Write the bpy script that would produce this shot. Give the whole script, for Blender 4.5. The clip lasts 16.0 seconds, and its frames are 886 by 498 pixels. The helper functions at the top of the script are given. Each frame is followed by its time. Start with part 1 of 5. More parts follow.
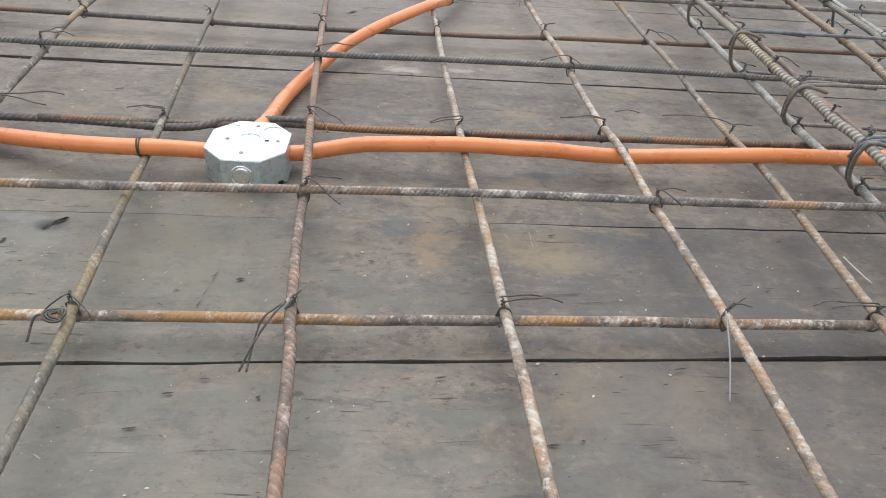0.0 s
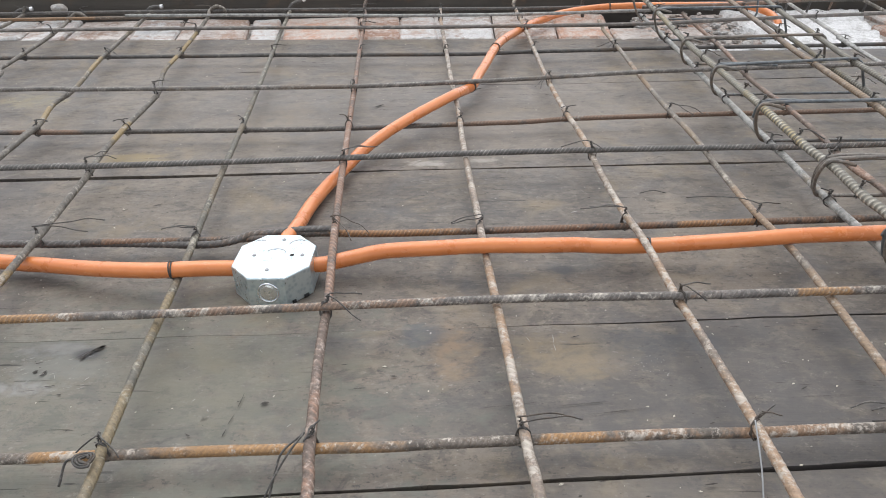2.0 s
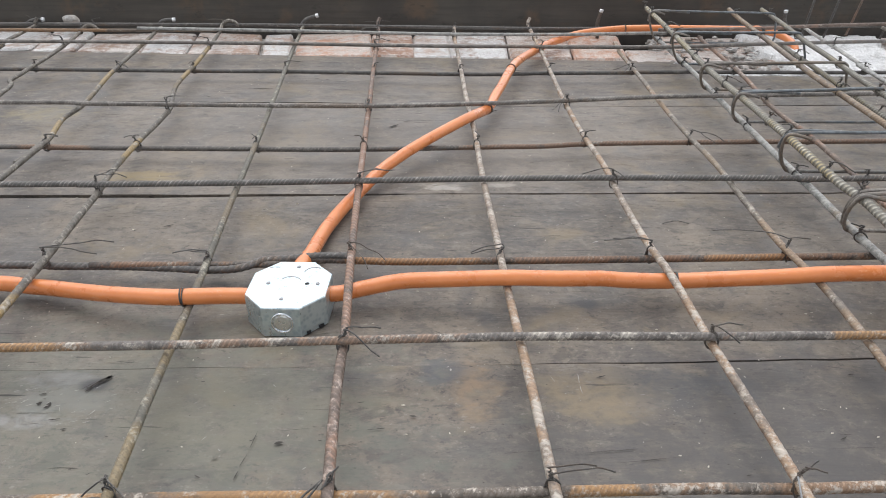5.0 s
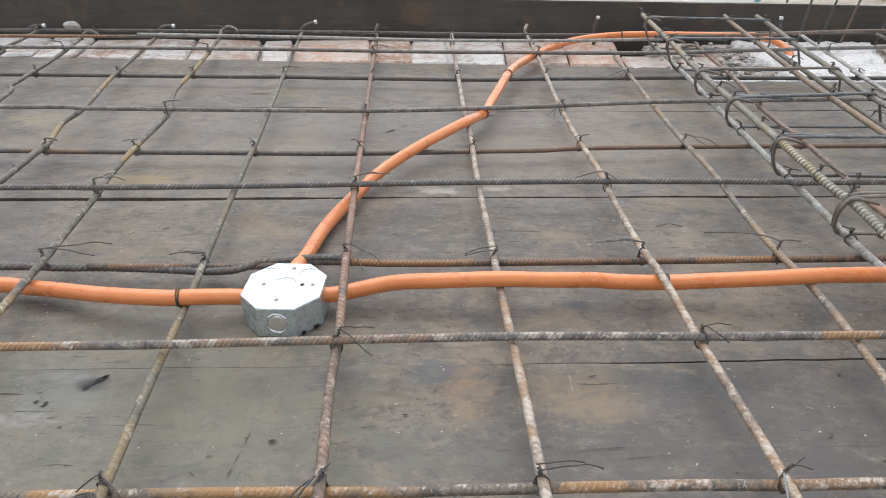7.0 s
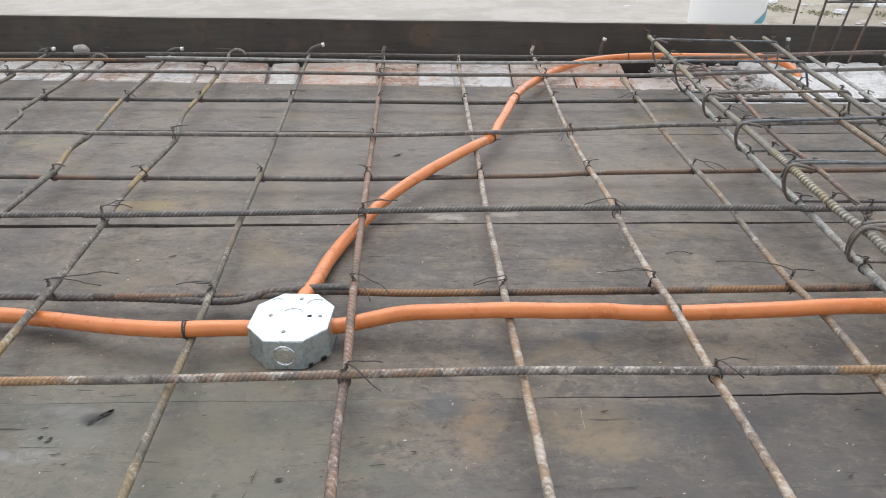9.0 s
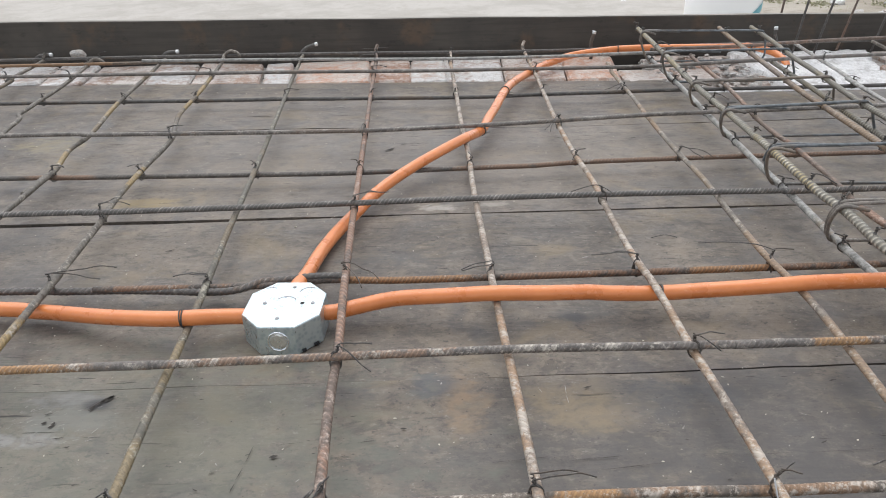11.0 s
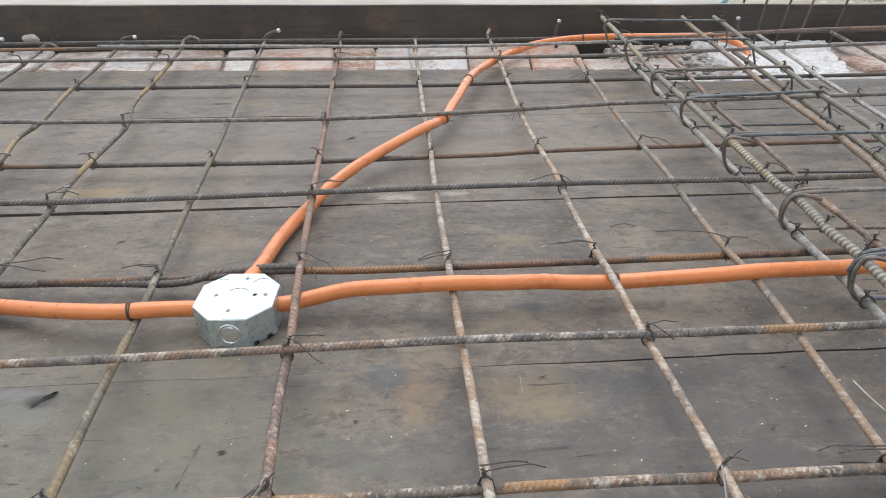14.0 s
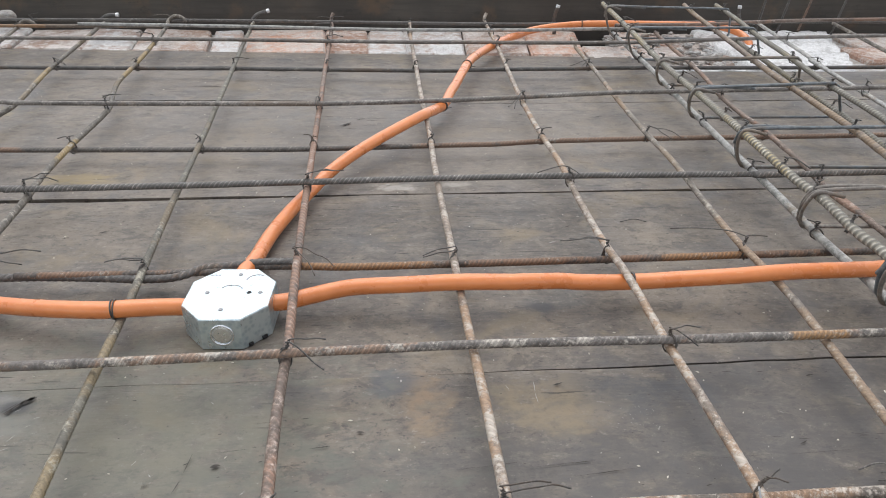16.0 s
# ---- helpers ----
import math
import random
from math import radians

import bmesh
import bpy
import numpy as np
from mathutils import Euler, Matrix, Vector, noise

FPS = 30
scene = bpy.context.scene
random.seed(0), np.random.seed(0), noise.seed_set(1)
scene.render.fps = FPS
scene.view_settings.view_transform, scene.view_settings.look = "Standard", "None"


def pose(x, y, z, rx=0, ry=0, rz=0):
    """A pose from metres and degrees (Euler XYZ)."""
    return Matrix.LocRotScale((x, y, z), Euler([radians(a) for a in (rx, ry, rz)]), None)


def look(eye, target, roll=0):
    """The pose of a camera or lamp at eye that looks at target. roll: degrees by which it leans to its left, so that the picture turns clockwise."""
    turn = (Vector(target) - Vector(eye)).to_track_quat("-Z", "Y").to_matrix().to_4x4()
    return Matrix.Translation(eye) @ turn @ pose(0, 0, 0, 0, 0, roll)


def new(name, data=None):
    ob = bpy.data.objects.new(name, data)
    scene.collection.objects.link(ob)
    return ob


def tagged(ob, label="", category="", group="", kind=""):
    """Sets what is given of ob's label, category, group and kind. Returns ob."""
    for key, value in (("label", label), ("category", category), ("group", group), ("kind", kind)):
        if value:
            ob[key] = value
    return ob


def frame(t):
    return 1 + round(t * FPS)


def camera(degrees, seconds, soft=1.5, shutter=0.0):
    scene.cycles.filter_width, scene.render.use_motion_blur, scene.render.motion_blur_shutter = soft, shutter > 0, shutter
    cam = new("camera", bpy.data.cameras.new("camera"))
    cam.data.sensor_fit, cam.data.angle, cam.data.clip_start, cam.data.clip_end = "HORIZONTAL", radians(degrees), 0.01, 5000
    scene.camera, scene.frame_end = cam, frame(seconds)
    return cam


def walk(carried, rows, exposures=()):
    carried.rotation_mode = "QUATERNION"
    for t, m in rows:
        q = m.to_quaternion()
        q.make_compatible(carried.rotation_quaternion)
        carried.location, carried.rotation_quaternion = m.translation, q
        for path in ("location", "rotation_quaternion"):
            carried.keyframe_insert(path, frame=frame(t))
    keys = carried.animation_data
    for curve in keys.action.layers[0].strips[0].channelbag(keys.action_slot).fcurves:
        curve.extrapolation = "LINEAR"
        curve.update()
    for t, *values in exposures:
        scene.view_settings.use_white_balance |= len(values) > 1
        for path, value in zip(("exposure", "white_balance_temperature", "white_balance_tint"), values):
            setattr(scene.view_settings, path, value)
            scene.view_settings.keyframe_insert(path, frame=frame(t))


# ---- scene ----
cam = camera(65.7, 16.0, soft=1.0)
PATH = [
    (0, (0.106, -0.649, 0.43), (0.236, 0.98, -0.723), 5.2),
    (0.5, (0.094, -0.631, 0.443), (0.143, 1.014, -0.693), 3.8),
    (1, (0.088, -0.624, 0.452), (0.097, 1.027, -0.677), 2.7),
    (1.5, (0.109, -0.622, 0.474), (0.094, 1.064, -0.602), 0.6),
    (2, (0.142, -0.621, 0.485), (0.115, 1.096, -0.541), -1.1),
    (2.5, (0.14, -0.599, 0.484), (0.126, 1.115, -0.546), -0.7),
    (3, (0.126, -0.584, 0.48), (0.08, 1.128, -0.552), -1.2),
    (3.5, (0.126, -0.581, 0.481), (0.071, 1.122, -0.568), -1.6),
    (4, (0.119, -0.583, 0.478), (0.069, 1.12, -0.568), -0.7),
    (4.2, (0.116, -0.583, 0.482), (0.073, 1.129, -0.551), -0.4),
    (6.5, (0.126, -0.596, 0.493), (0.099, 1.149, -0.485), 0.1),
    (7, (0.127, -0.597, 0.489), (0.094, 1.148, -0.487), 0.0),
    (7.5, (0.133, -0.595, 0.492), (0.097, 1.156, -0.473), -0.3),
    (8, (0.129, -0.586, 0.495), (0.082, 1.165, -0.47), -1.1),
    (8.5, (0.123, -0.584, 0.494), (0.064, 1.172, -0.461), -0.8),
    (9, (0.123, -0.581, 0.501), (0.073, 1.186, -0.435), -0.3),
    (9.2, (0.129, -0.579, 0.504), (0.082, 1.196, -0.416), -0.5),
    (11.3, (0.145, -0.613, 0.497), (0.094, 1.151, -0.445), -1.9),
    (11.5, (0.148, -0.61, 0.496), (0.112, 1.151, -0.452), -1.9),
    (12, (0.154, -0.61, 0.488), (0.131, 1.133, -0.492), -1.5),
    (12.5, (0.148, -0.614, 0.489), (0.117, 1.132, -0.487), -1.8),
    (13, (0.149, -0.611, 0.489), (0.13, 1.13, -0.494), -0.8),
    (13.5, (0.15, -0.611, 0.491), (0.118, 1.134, -0.486), -1.9),
    (14, (0.163, -0.602, 0.493), (0.186, 1.149, -0.472), -0.7),
    (14.5, (0.164, -0.589, 0.494), (0.237, 1.179, -0.44), 0.5),
    (15, (0.142, -0.562, 0.471), (0.238, 1.159, -0.543), 2.6),
    (15.5, (0.142, -0.558, 0.475), (0.212, 1.171, -0.528), 1.2),
    (16, (0.136, -0.551, 0.479), (0.206, 1.18, -0.521), 0.7),
]
walk(cam, [(t, look(eye, target, roll)) for t, eye, target, roll in PATH], exposures=((0.0, 1.12), (1.5, 1.11), (2.3, 1.0), (3.2, 1.02), (4.0, 0.97), (7.0, 1.04), (7.6, 0.99), (8.8, 0.94), (9.2, 0.91), (11.5, 0.96), (12.2, 0.99), (16.0, 0.98)))

# ---- world and light: a bright overcast day ----
world = bpy.data.worlds.new("overcast_sky")
scene.world = world
world.use_nodes = True
wn, wl = world.node_tree.nodes, world.node_tree.links
sky = wn.new("ShaderNodeTexSky")
sky.sky_type, sky.sun_disc = "NISHITA", False
sky.sun_elevation, sky.sun_rotation = radians(62), radians(20)
sky.air_density, sky.dust_density, sky.ozone_density = 1.0, 1.0, 1.0
soften = wn.new("ShaderNodeHueSaturation")
soften.inputs["Saturation"].default_value = 0.22
wl.new(sky.outputs["Color"], soften.inputs["Color"])
wl.new(soften.outputs["Color"], wn["Background"].inputs["Color"])
wn["Background"].inputs["Strength"].default_value = 0.124
sun = new("sun", bpy.data.lights.new("sun", "SUN"))
sun.data.energy, sun.data.angle, sun.data.color = 0.92, radians(66), (1.0, 0.985, 0.96)
sun.matrix_world = look((-0.8, 0.9, 3.0), (0, 0, 0))


# ---- materials ----
class Mat:
    """A node material with short calls for its nodes."""

    def __init__(self, name):
        self.m = bpy.data.materials.new(name)
        self.m.use_nodes = True
        self.n, self.l = self.m.node_tree.nodes, self.m.node_tree.links
        self.b = self.n["Principled BSDF"]
        self.co = self.n.new("ShaderNodeTexCoord").outputs["Object"]
        self.rnd = self.n.new("ShaderNodeObjectInfo").outputs["Random"]

    def put(self, socket, value):
        if isinstance(value, bpy.types.NodeSocket):
            self.l.new(value, socket)
        else:
            socket.default_value = value

    def map(self, scale=(1, 1, 1), shift=0.0, turn=0.0):
        """Object coordinates, scaled, each object shifted by its own random amount."""
        n = self.n.new("ShaderNodeMapping")
        self.put(n.inputs["Vector"], self.co)
        n.inputs["Scale"].default_value = scale
        n.inputs["Rotation"].default_value = (0, 0, turn)
        if shift:
            self.put(n.inputs["Location"], self.math("MULTIPLY", self.rnd, shift))
        return n.outputs["Vector"]

    def noise(self, vec, scale, detail=4.0, rough=0.55, warp=0.0):
        n = self.n.new("ShaderNodeTexNoise")
        self.put(n.inputs["Vector"], vec)
        n.inputs["Scale"].default_value, n.inputs["Detail"].default_value = scale, detail
        n.inputs["Roughness"].default_value, n.inputs["Distortion"].default_value = rough, warp
        return n.outputs["Fac"]

    def cells(self, vec, scale, rand=1.0):
        n = self.n.new("ShaderNodeTexVoronoi")
        self.put(n.inputs["Vector"], vec)
        n.inputs["Scale"].default_value, n.inputs["Randomness"].default_value = scale, rand
        return n.outputs["Distance"]

    def step(self, value, low, high, a=0.0, b=1.0):
        n = self.n.new("ShaderNodeMapRange")
        n.interpolation_type = "SMOOTHSTEP"
        self.put(n.inputs["Value"], value)
        for key, v in (("From Min", low), ("From Max", high), ("To Min", a), ("To Max", b)):
            self.put(n.inputs[key], v)
        return n.outputs["Result"]

    def math(self, op, a, b=0.0):
        n = self.n.new("ShaderNodeMath")
        n.operation = op
        self.put(n.inputs[0], a), self.put(n.inputs[1], b)
        return n.outputs[0]

    def mix(self, fac, a, b, how="MIX"):
        n = self.n.new("ShaderNodeMix")
        n.data_type, n.blend_type = "RGBA", how
        for key, v in ((0, fac), (6, a), (7, b)):
            self.put(n.inputs[key], (*v, 1) if isinstance(v, tuple) else v)
        return n.outputs[2]

    def spot(self, x, y, rx, ry, edge=0.35, ragged=0.5):
        """A stain of its own at a place: 1 inside, 0 outside, with a ragged rim."""
        sep = self.n.new("ShaderNodeSeparateXYZ")
        self.put(sep.inputs[0], self.co)
        dx = self.math("DIVIDE", self.math("SUBTRACT", sep.outputs[0], x), rx)
        dy = self.math("DIVIDE", self.math("SUBTRACT", sep.outputs[1], y), ry)
        d = self.math("SQRT", self.math("ADD", self.math("MULTIPLY", dx, dx), self.math("MULTIPLY", dy, dy)))
        d = self.math("ADD", d, self.math("MULTIPLY", self.math("SUBTRACT", self.noise(self.map((1, 1.6, 1)), 22, 5, 0.65), 0.5), ragged * 2.4))
        return self.step(d, 1.0 - edge, 1.0 + edge, 1.0, 0.0)

    def done(self, colour, rough=0.6, metal=0.0, height=None, depth=0.001, strength=0.6):
        self.put(self.b.inputs["Base Color"], (*colour, 1) if isinstance(colour, tuple) else colour)
        self.put(self.b.inputs["Roughness"], rough)
        self.put(self.b.inputs["Metallic"], metal)
        if height is not None:
            n = self.n.new("ShaderNodeBump")
            n.inputs["Distance"].default_value, n.inputs["Strength"].default_value = depth, strength
            self.put(n.inputs["Height"], height)
            self.l.new(n.outputs["Normal"], self.b.inputs["Normal"])
        return self.m


def plank_material():
    k = Mat("oiled_form_planks")
    grain = k.noise(k.map((1.6, 30, 8), 7.0, -0.045), 3.0, 6, 0.6, 0.3)
    fine = k.noise(k.map((9, 130, 20), 3.0, -0.045), 3.0, 4, 0.6)
    cloud = k.noise(k.map((1.1, 0.9, 1), 5.0), 3.6, 9, 0.66, 0.5)
    dirt = k.noise(k.map((1, 0.95, 1), 2.0), 15.0, 8, 0.7, 0.3)
    speck = k.noise(k.map((1, 1.4, 1), 2.5), 95.0, 6, 0.8)
    c = k.mix(k.step(cloud, 0.40, 0.60), (0.105, 0.089, 0.077), (0.165, 0.136, 0.108))
    c = k.mix(k.step(grain, 0.42, 0.68, 0.0, 0.10), c, (0.230, 0.207, 0.173))
    c = k.mix(k.step(fine, 0.45, 0.68, 0.0, 0.15), c, (0.066, 0.062, 0.056))
    c = k.mix(k.step(dirt, 0.50, 0.66, 0.0, 0.42), c, (0.250, 0.208, 0.160))
    c = k.mix(k.step(dirt, 0.34, 0.46, 0.60, 0.0), c, (0.072, 0.069, 0.065))
    c = k.mix(k.step(speck, 0.55, 0.64, 0.0, 0.8), c, (0.040, 0.037, 0.034))
    c = k.mix(k.step(speck, 0.33, 0.43, 0.6, 0.0), c, (0.31, 0.28, 0.235))
    mottle = k.noise(k.map((1, 1.3, 1), 6.5), 46.0, 6, 0.72, 0.6)
    c = k.mix(k.step(mottle, 0.55, 0.66, 0.0, 0.42), c, (0.066, 0.061, 0.055))
    c = k.mix(k.step(mottle, 0.33, 0.43, 0.30, 0.0), c, (0.235, 0.212, 0.17))
    scour = k.noise(k.map((0.7, 1.3, 1), 8.0, -0.045), 30.0, 9, 0.78, 0.5)
    c = k.mix(k.step(scour, 0.51, 0.60, 0.0, 0.60), c, (0.056, 0.049, 0.043))
    c = k.mix(k.step(scour, 0.38, 0.47, 0.48, 0.0), c, (0.235, 0.205, 0.165))
    # ochre, blue-grey and chalky stains, and a painted sheen on the far planks
    warm = k.noise(k.map((1, 1.1, 1), 9.0), 5.0, 6, 0.68, 0.8)
    c = k.mix(k.step(warm, 0.53, 0.68, 0.0, 0.46), c, (0.235, 0.182, 0.110))
    cold = k.noise(k.map((1, 1.2, 1), 13.0), 4.0, 6, 0.65, 0.6)
    c = k.mix(k.step(cold, 0.53, 0.64, 0.0, 0.45), c, (0.080, 0.078, 0.080))
    near_stains = (
        (0.47, -0.06, 0.20, 0.10, 0.7, (0.054, 0.050, 0.049)),
        (0.46, -0.26, 0.26, 0.12, 0.6, (0.055, 0.051, 0.050)),
        (0.24, -0.125, 0.24, 0.045, 0.6, (0.055, 0.051, 0.049)),
        (0.265, -0.035, 0.055, 0.038, 0.75, (0.165, 0.128, 0.080)),
        (0.142, -0.03, 0.026, 0.048, 0.75, (0.180, 0.124, 0.076)),
        (0.03, -0.035, 0.05, 0.025, 0.35, (0.150, 0.112, 0.072)),
        (0.108, 0.0, 0.026, 0.022, 0.7, (0.055, 0.060, 0.070)),
        (0.36, -0.02, 0.07, 0.026, 0.55, (0.048, 0.051, 0.056)),
        (-0.285, -0.055, 0.05, 0.020, 0.5, (0.20, 0.20, 0.20)),
    )
    stains_and_sheen = (
        (-0.25, -0.10, 0.30, 0.17, 0.55, (0.098, 0.103, 0.082)),
        (-0.15, -0.36, 0.40, 0.12, 0.55, (0.100, 0.104, 0.086)),
        # two wide pale spots: grazing sky sheen of the far planks, as colour
        (0.05, 0.72, 0.75, 0.22, 0.5, (0.152, 0.131, 0.112)),
        (-0.10, 1.12, 0.70, 0.12, 0.45, (0.145, 0.126, 0.110)),
        (-0.34, -0.085, 0.06, 0.010, 0.5, (0.21, 0.21, 0.21)),
        (-0.30, -0.02, 0.03, 0.012, 0.35, (0.19, 0.19, 0.195)),
        (-0.2630, -0.0290, 0.015, 0.010, 0.9, (0.042, 0.042, 0.044)),
        (-0.42, 0.52, 0.06, 0.022, 0.75, (0.185, 0.140, 0.07)),
        (-0.78, 0.86, 0.08, 0.04, 0.6, (0.18, 0.150, 0.085)),
        (-0.12, -0.06, 0.10, 0.05, 0.3, (0.13, 0.118, 0.085)),
        (0.10, 0.485, 0.03, 0.010, 0.75, (0.28, 0.26, 0.235)),
        (0.19, 0.495, 0.025, 0.008, 0.6, (0.26, 0.24, 0.215)),
        (0.32, -0.245, 0.08, 0.04, 0.3, (0.16, 0.135, 0.095)),
        (0.60, 0.55, 0.16, 0.05, 0.5, (0.046, 0.048, 0.052)),
        (0.288, 0.135, 0.016, 0.009, 0.8, (0.028, 0.028, 0.03)),
    )
    for x, y, rx, ry, fac, shade in near_stains + stains_and_sheen:
        broken = k.step(k.math("ADD", k.math("MULTIPLY", dirt, 0.5), k.math("MULTIPLY", mottle, 0.5)), 0.40, 0.56, 0.5 if rx > 0.15 else 0.35 if rx > 0.02 else 1.0, 1.0)
        c = k.mix(k.math("MULTIPLY", k.math("MULTIPLY", k.spot(x, y, rx, ry, 0.45, 1.4 if rx > 0.02 else 0.6), broken), fac), c, tuple(q * 1.4 for q in shade))
    # dark slits along the grain, knots and pale crumbs of cement
    slit = k.noise(k.map((11, 170, 5), 11.0, -0.045), 1.0, 3, 0.6)
    where = k.step(k.noise(k.map((1, 1, 1), 4.0), 3.0, 2), 0.46, 0.58)
    slits = k.math("MULTIPLY", k.step(slit, 0.655, 0.69), where)
    c = k.mix(k.math("MULTIPLY", slits, 0.85), c, (0.020, 0.017, 0.015))
    pit = k.step(k.math("ADD", k.cells(k.map((1, 1.8, 1), 6.0), 7.0), k.math("MULTIPLY", k.math("SUBTRACT", mottle, 0.5), 0.22)), 0.0, 0.035, 1.0, 0.0)
    c = k.mix(k.math("MULTIPLY", pit, 0.55), c, (0.03, 0.024, 0.02))
    h = k.math("ADD", k.math("MULTIPLY", grain, 0.6), k.math("MULTIPLY", fine, 0.35))
    h = k.math("SUBTRACT", h, k.math("ADD", slits, pit))
    return k.done(c, k.step(dirt, 0.3, 0.7, 0.46, 0.66), 0.0, h, 0.0012, 0.6)


def steel_material(name, dark, rust, dust, rusty=0.5, dusty=0.6, worn=0.3, golden=(), gold=(0.50, 0.27, 0.10), gloss=0.45):
    """Mill-scale steel with rust in two sizes and dried cement dust on it. worn: how strongly ridge wear and painted
    groove shade show.
    """
    k = Mat(name)
    v = k.map((1, 1, 1), 9.0)
    a, b, s = k.noise(v, 5.0, 3, 0.6), k.noise(v, 60.0, 6, 0.72), k.noise(v, 420.0, 3, 0.6)
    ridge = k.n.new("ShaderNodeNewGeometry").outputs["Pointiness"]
    c = k.mix(k.step(b, 0.38, 0.62), tuple(x * 0.7 for x in dark), tuple(x * 1.6 for x in dark))
    c = k.mix(k.math("MULTIPLY", k.step(k.math("ADD", a, k.math("MULTIPLY", b, 0.5)), 0.98 - rusty * 0.46, 1.06 - rusty * 0.46), 0.9), c, rust)
    for x, y, rx, *ry in golden:
        c = k.mix(k.math("MULTIPLY", k.spot(x, y, rx, ry[0] if ry else 0.1, 0.2, 0.8), 0.75), c, gold)
    c = k.mix(k.step(s, 0.5, 0.68, 0.0, 0.5), c, tuple(x * 0.42 for x in rust))
    d = k.noise(k.map((1, 1, 1), 4.0), 42.0, 8, 0.82)
    c = k.mix(k.step(d, dusty + 0.01, dusty + 0.075, 0.0, 0.88), c, dust)
    c = k.mix(k.step(k.noise(v, 170.0, 5, 0.75), 0.33, 0.42, 0.55, 0.0), c, tuple(x * 1.15 for x in dust))
    # ridges: worn and dusty, and lightened in the colour as if lit
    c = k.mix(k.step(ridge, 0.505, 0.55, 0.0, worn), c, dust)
    # shade between the ribs, painted into the colour by pointiness
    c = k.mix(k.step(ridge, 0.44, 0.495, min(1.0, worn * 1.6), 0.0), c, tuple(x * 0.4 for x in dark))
    return k.done(c, k.step(b, 0.3, 0.7, gloss, gloss + 0.3), 0.12, k.math("ADD", b, s), 0.0006, 0.6)


PLANK = plank_material()
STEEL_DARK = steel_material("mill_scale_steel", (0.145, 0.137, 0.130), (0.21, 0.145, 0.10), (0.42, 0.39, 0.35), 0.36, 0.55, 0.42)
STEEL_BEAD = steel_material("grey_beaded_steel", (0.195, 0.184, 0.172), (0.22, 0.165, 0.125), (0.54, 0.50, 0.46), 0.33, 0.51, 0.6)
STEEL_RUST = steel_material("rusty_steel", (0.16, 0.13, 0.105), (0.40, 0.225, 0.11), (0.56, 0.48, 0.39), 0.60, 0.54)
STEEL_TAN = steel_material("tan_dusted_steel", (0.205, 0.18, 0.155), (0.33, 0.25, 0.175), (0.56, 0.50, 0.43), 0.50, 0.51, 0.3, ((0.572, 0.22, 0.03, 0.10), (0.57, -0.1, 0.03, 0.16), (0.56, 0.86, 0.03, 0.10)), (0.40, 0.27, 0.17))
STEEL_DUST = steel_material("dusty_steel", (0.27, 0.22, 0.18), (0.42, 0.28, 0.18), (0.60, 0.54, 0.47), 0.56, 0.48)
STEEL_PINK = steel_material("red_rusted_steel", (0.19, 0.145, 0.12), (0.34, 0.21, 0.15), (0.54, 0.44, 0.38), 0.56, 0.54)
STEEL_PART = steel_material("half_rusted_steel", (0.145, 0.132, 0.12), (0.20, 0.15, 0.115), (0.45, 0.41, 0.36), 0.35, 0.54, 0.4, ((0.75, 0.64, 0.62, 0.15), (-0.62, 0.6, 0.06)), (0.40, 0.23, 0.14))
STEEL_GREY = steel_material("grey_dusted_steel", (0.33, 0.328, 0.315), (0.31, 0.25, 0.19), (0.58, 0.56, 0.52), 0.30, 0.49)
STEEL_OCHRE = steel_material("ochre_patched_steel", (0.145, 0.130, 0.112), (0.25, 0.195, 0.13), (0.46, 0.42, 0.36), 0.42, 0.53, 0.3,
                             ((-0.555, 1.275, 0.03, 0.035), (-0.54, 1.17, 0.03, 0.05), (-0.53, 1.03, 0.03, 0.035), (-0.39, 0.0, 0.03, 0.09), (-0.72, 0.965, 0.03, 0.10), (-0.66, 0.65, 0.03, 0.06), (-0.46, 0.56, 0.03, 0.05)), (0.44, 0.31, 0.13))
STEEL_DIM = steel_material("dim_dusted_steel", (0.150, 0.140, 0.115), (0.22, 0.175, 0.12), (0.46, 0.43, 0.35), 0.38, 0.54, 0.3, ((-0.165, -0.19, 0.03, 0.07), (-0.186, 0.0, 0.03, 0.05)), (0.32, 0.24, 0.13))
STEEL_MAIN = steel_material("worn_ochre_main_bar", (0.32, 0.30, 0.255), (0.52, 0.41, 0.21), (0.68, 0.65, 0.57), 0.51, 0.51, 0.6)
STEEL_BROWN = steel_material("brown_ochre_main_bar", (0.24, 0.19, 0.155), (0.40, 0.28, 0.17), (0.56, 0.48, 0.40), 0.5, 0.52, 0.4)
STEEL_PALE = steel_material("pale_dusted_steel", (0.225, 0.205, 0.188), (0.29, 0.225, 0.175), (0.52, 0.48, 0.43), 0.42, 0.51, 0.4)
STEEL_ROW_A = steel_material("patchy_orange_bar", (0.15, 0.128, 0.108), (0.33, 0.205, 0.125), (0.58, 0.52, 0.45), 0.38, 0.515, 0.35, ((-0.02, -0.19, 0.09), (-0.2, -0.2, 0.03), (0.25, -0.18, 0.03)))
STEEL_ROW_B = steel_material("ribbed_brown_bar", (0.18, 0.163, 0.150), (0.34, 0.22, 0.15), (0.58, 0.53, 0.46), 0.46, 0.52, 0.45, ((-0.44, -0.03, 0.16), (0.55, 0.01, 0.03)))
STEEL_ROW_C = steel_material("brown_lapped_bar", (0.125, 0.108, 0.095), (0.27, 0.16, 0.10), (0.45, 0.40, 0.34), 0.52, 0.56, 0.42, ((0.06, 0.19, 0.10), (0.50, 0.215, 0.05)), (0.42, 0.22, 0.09))
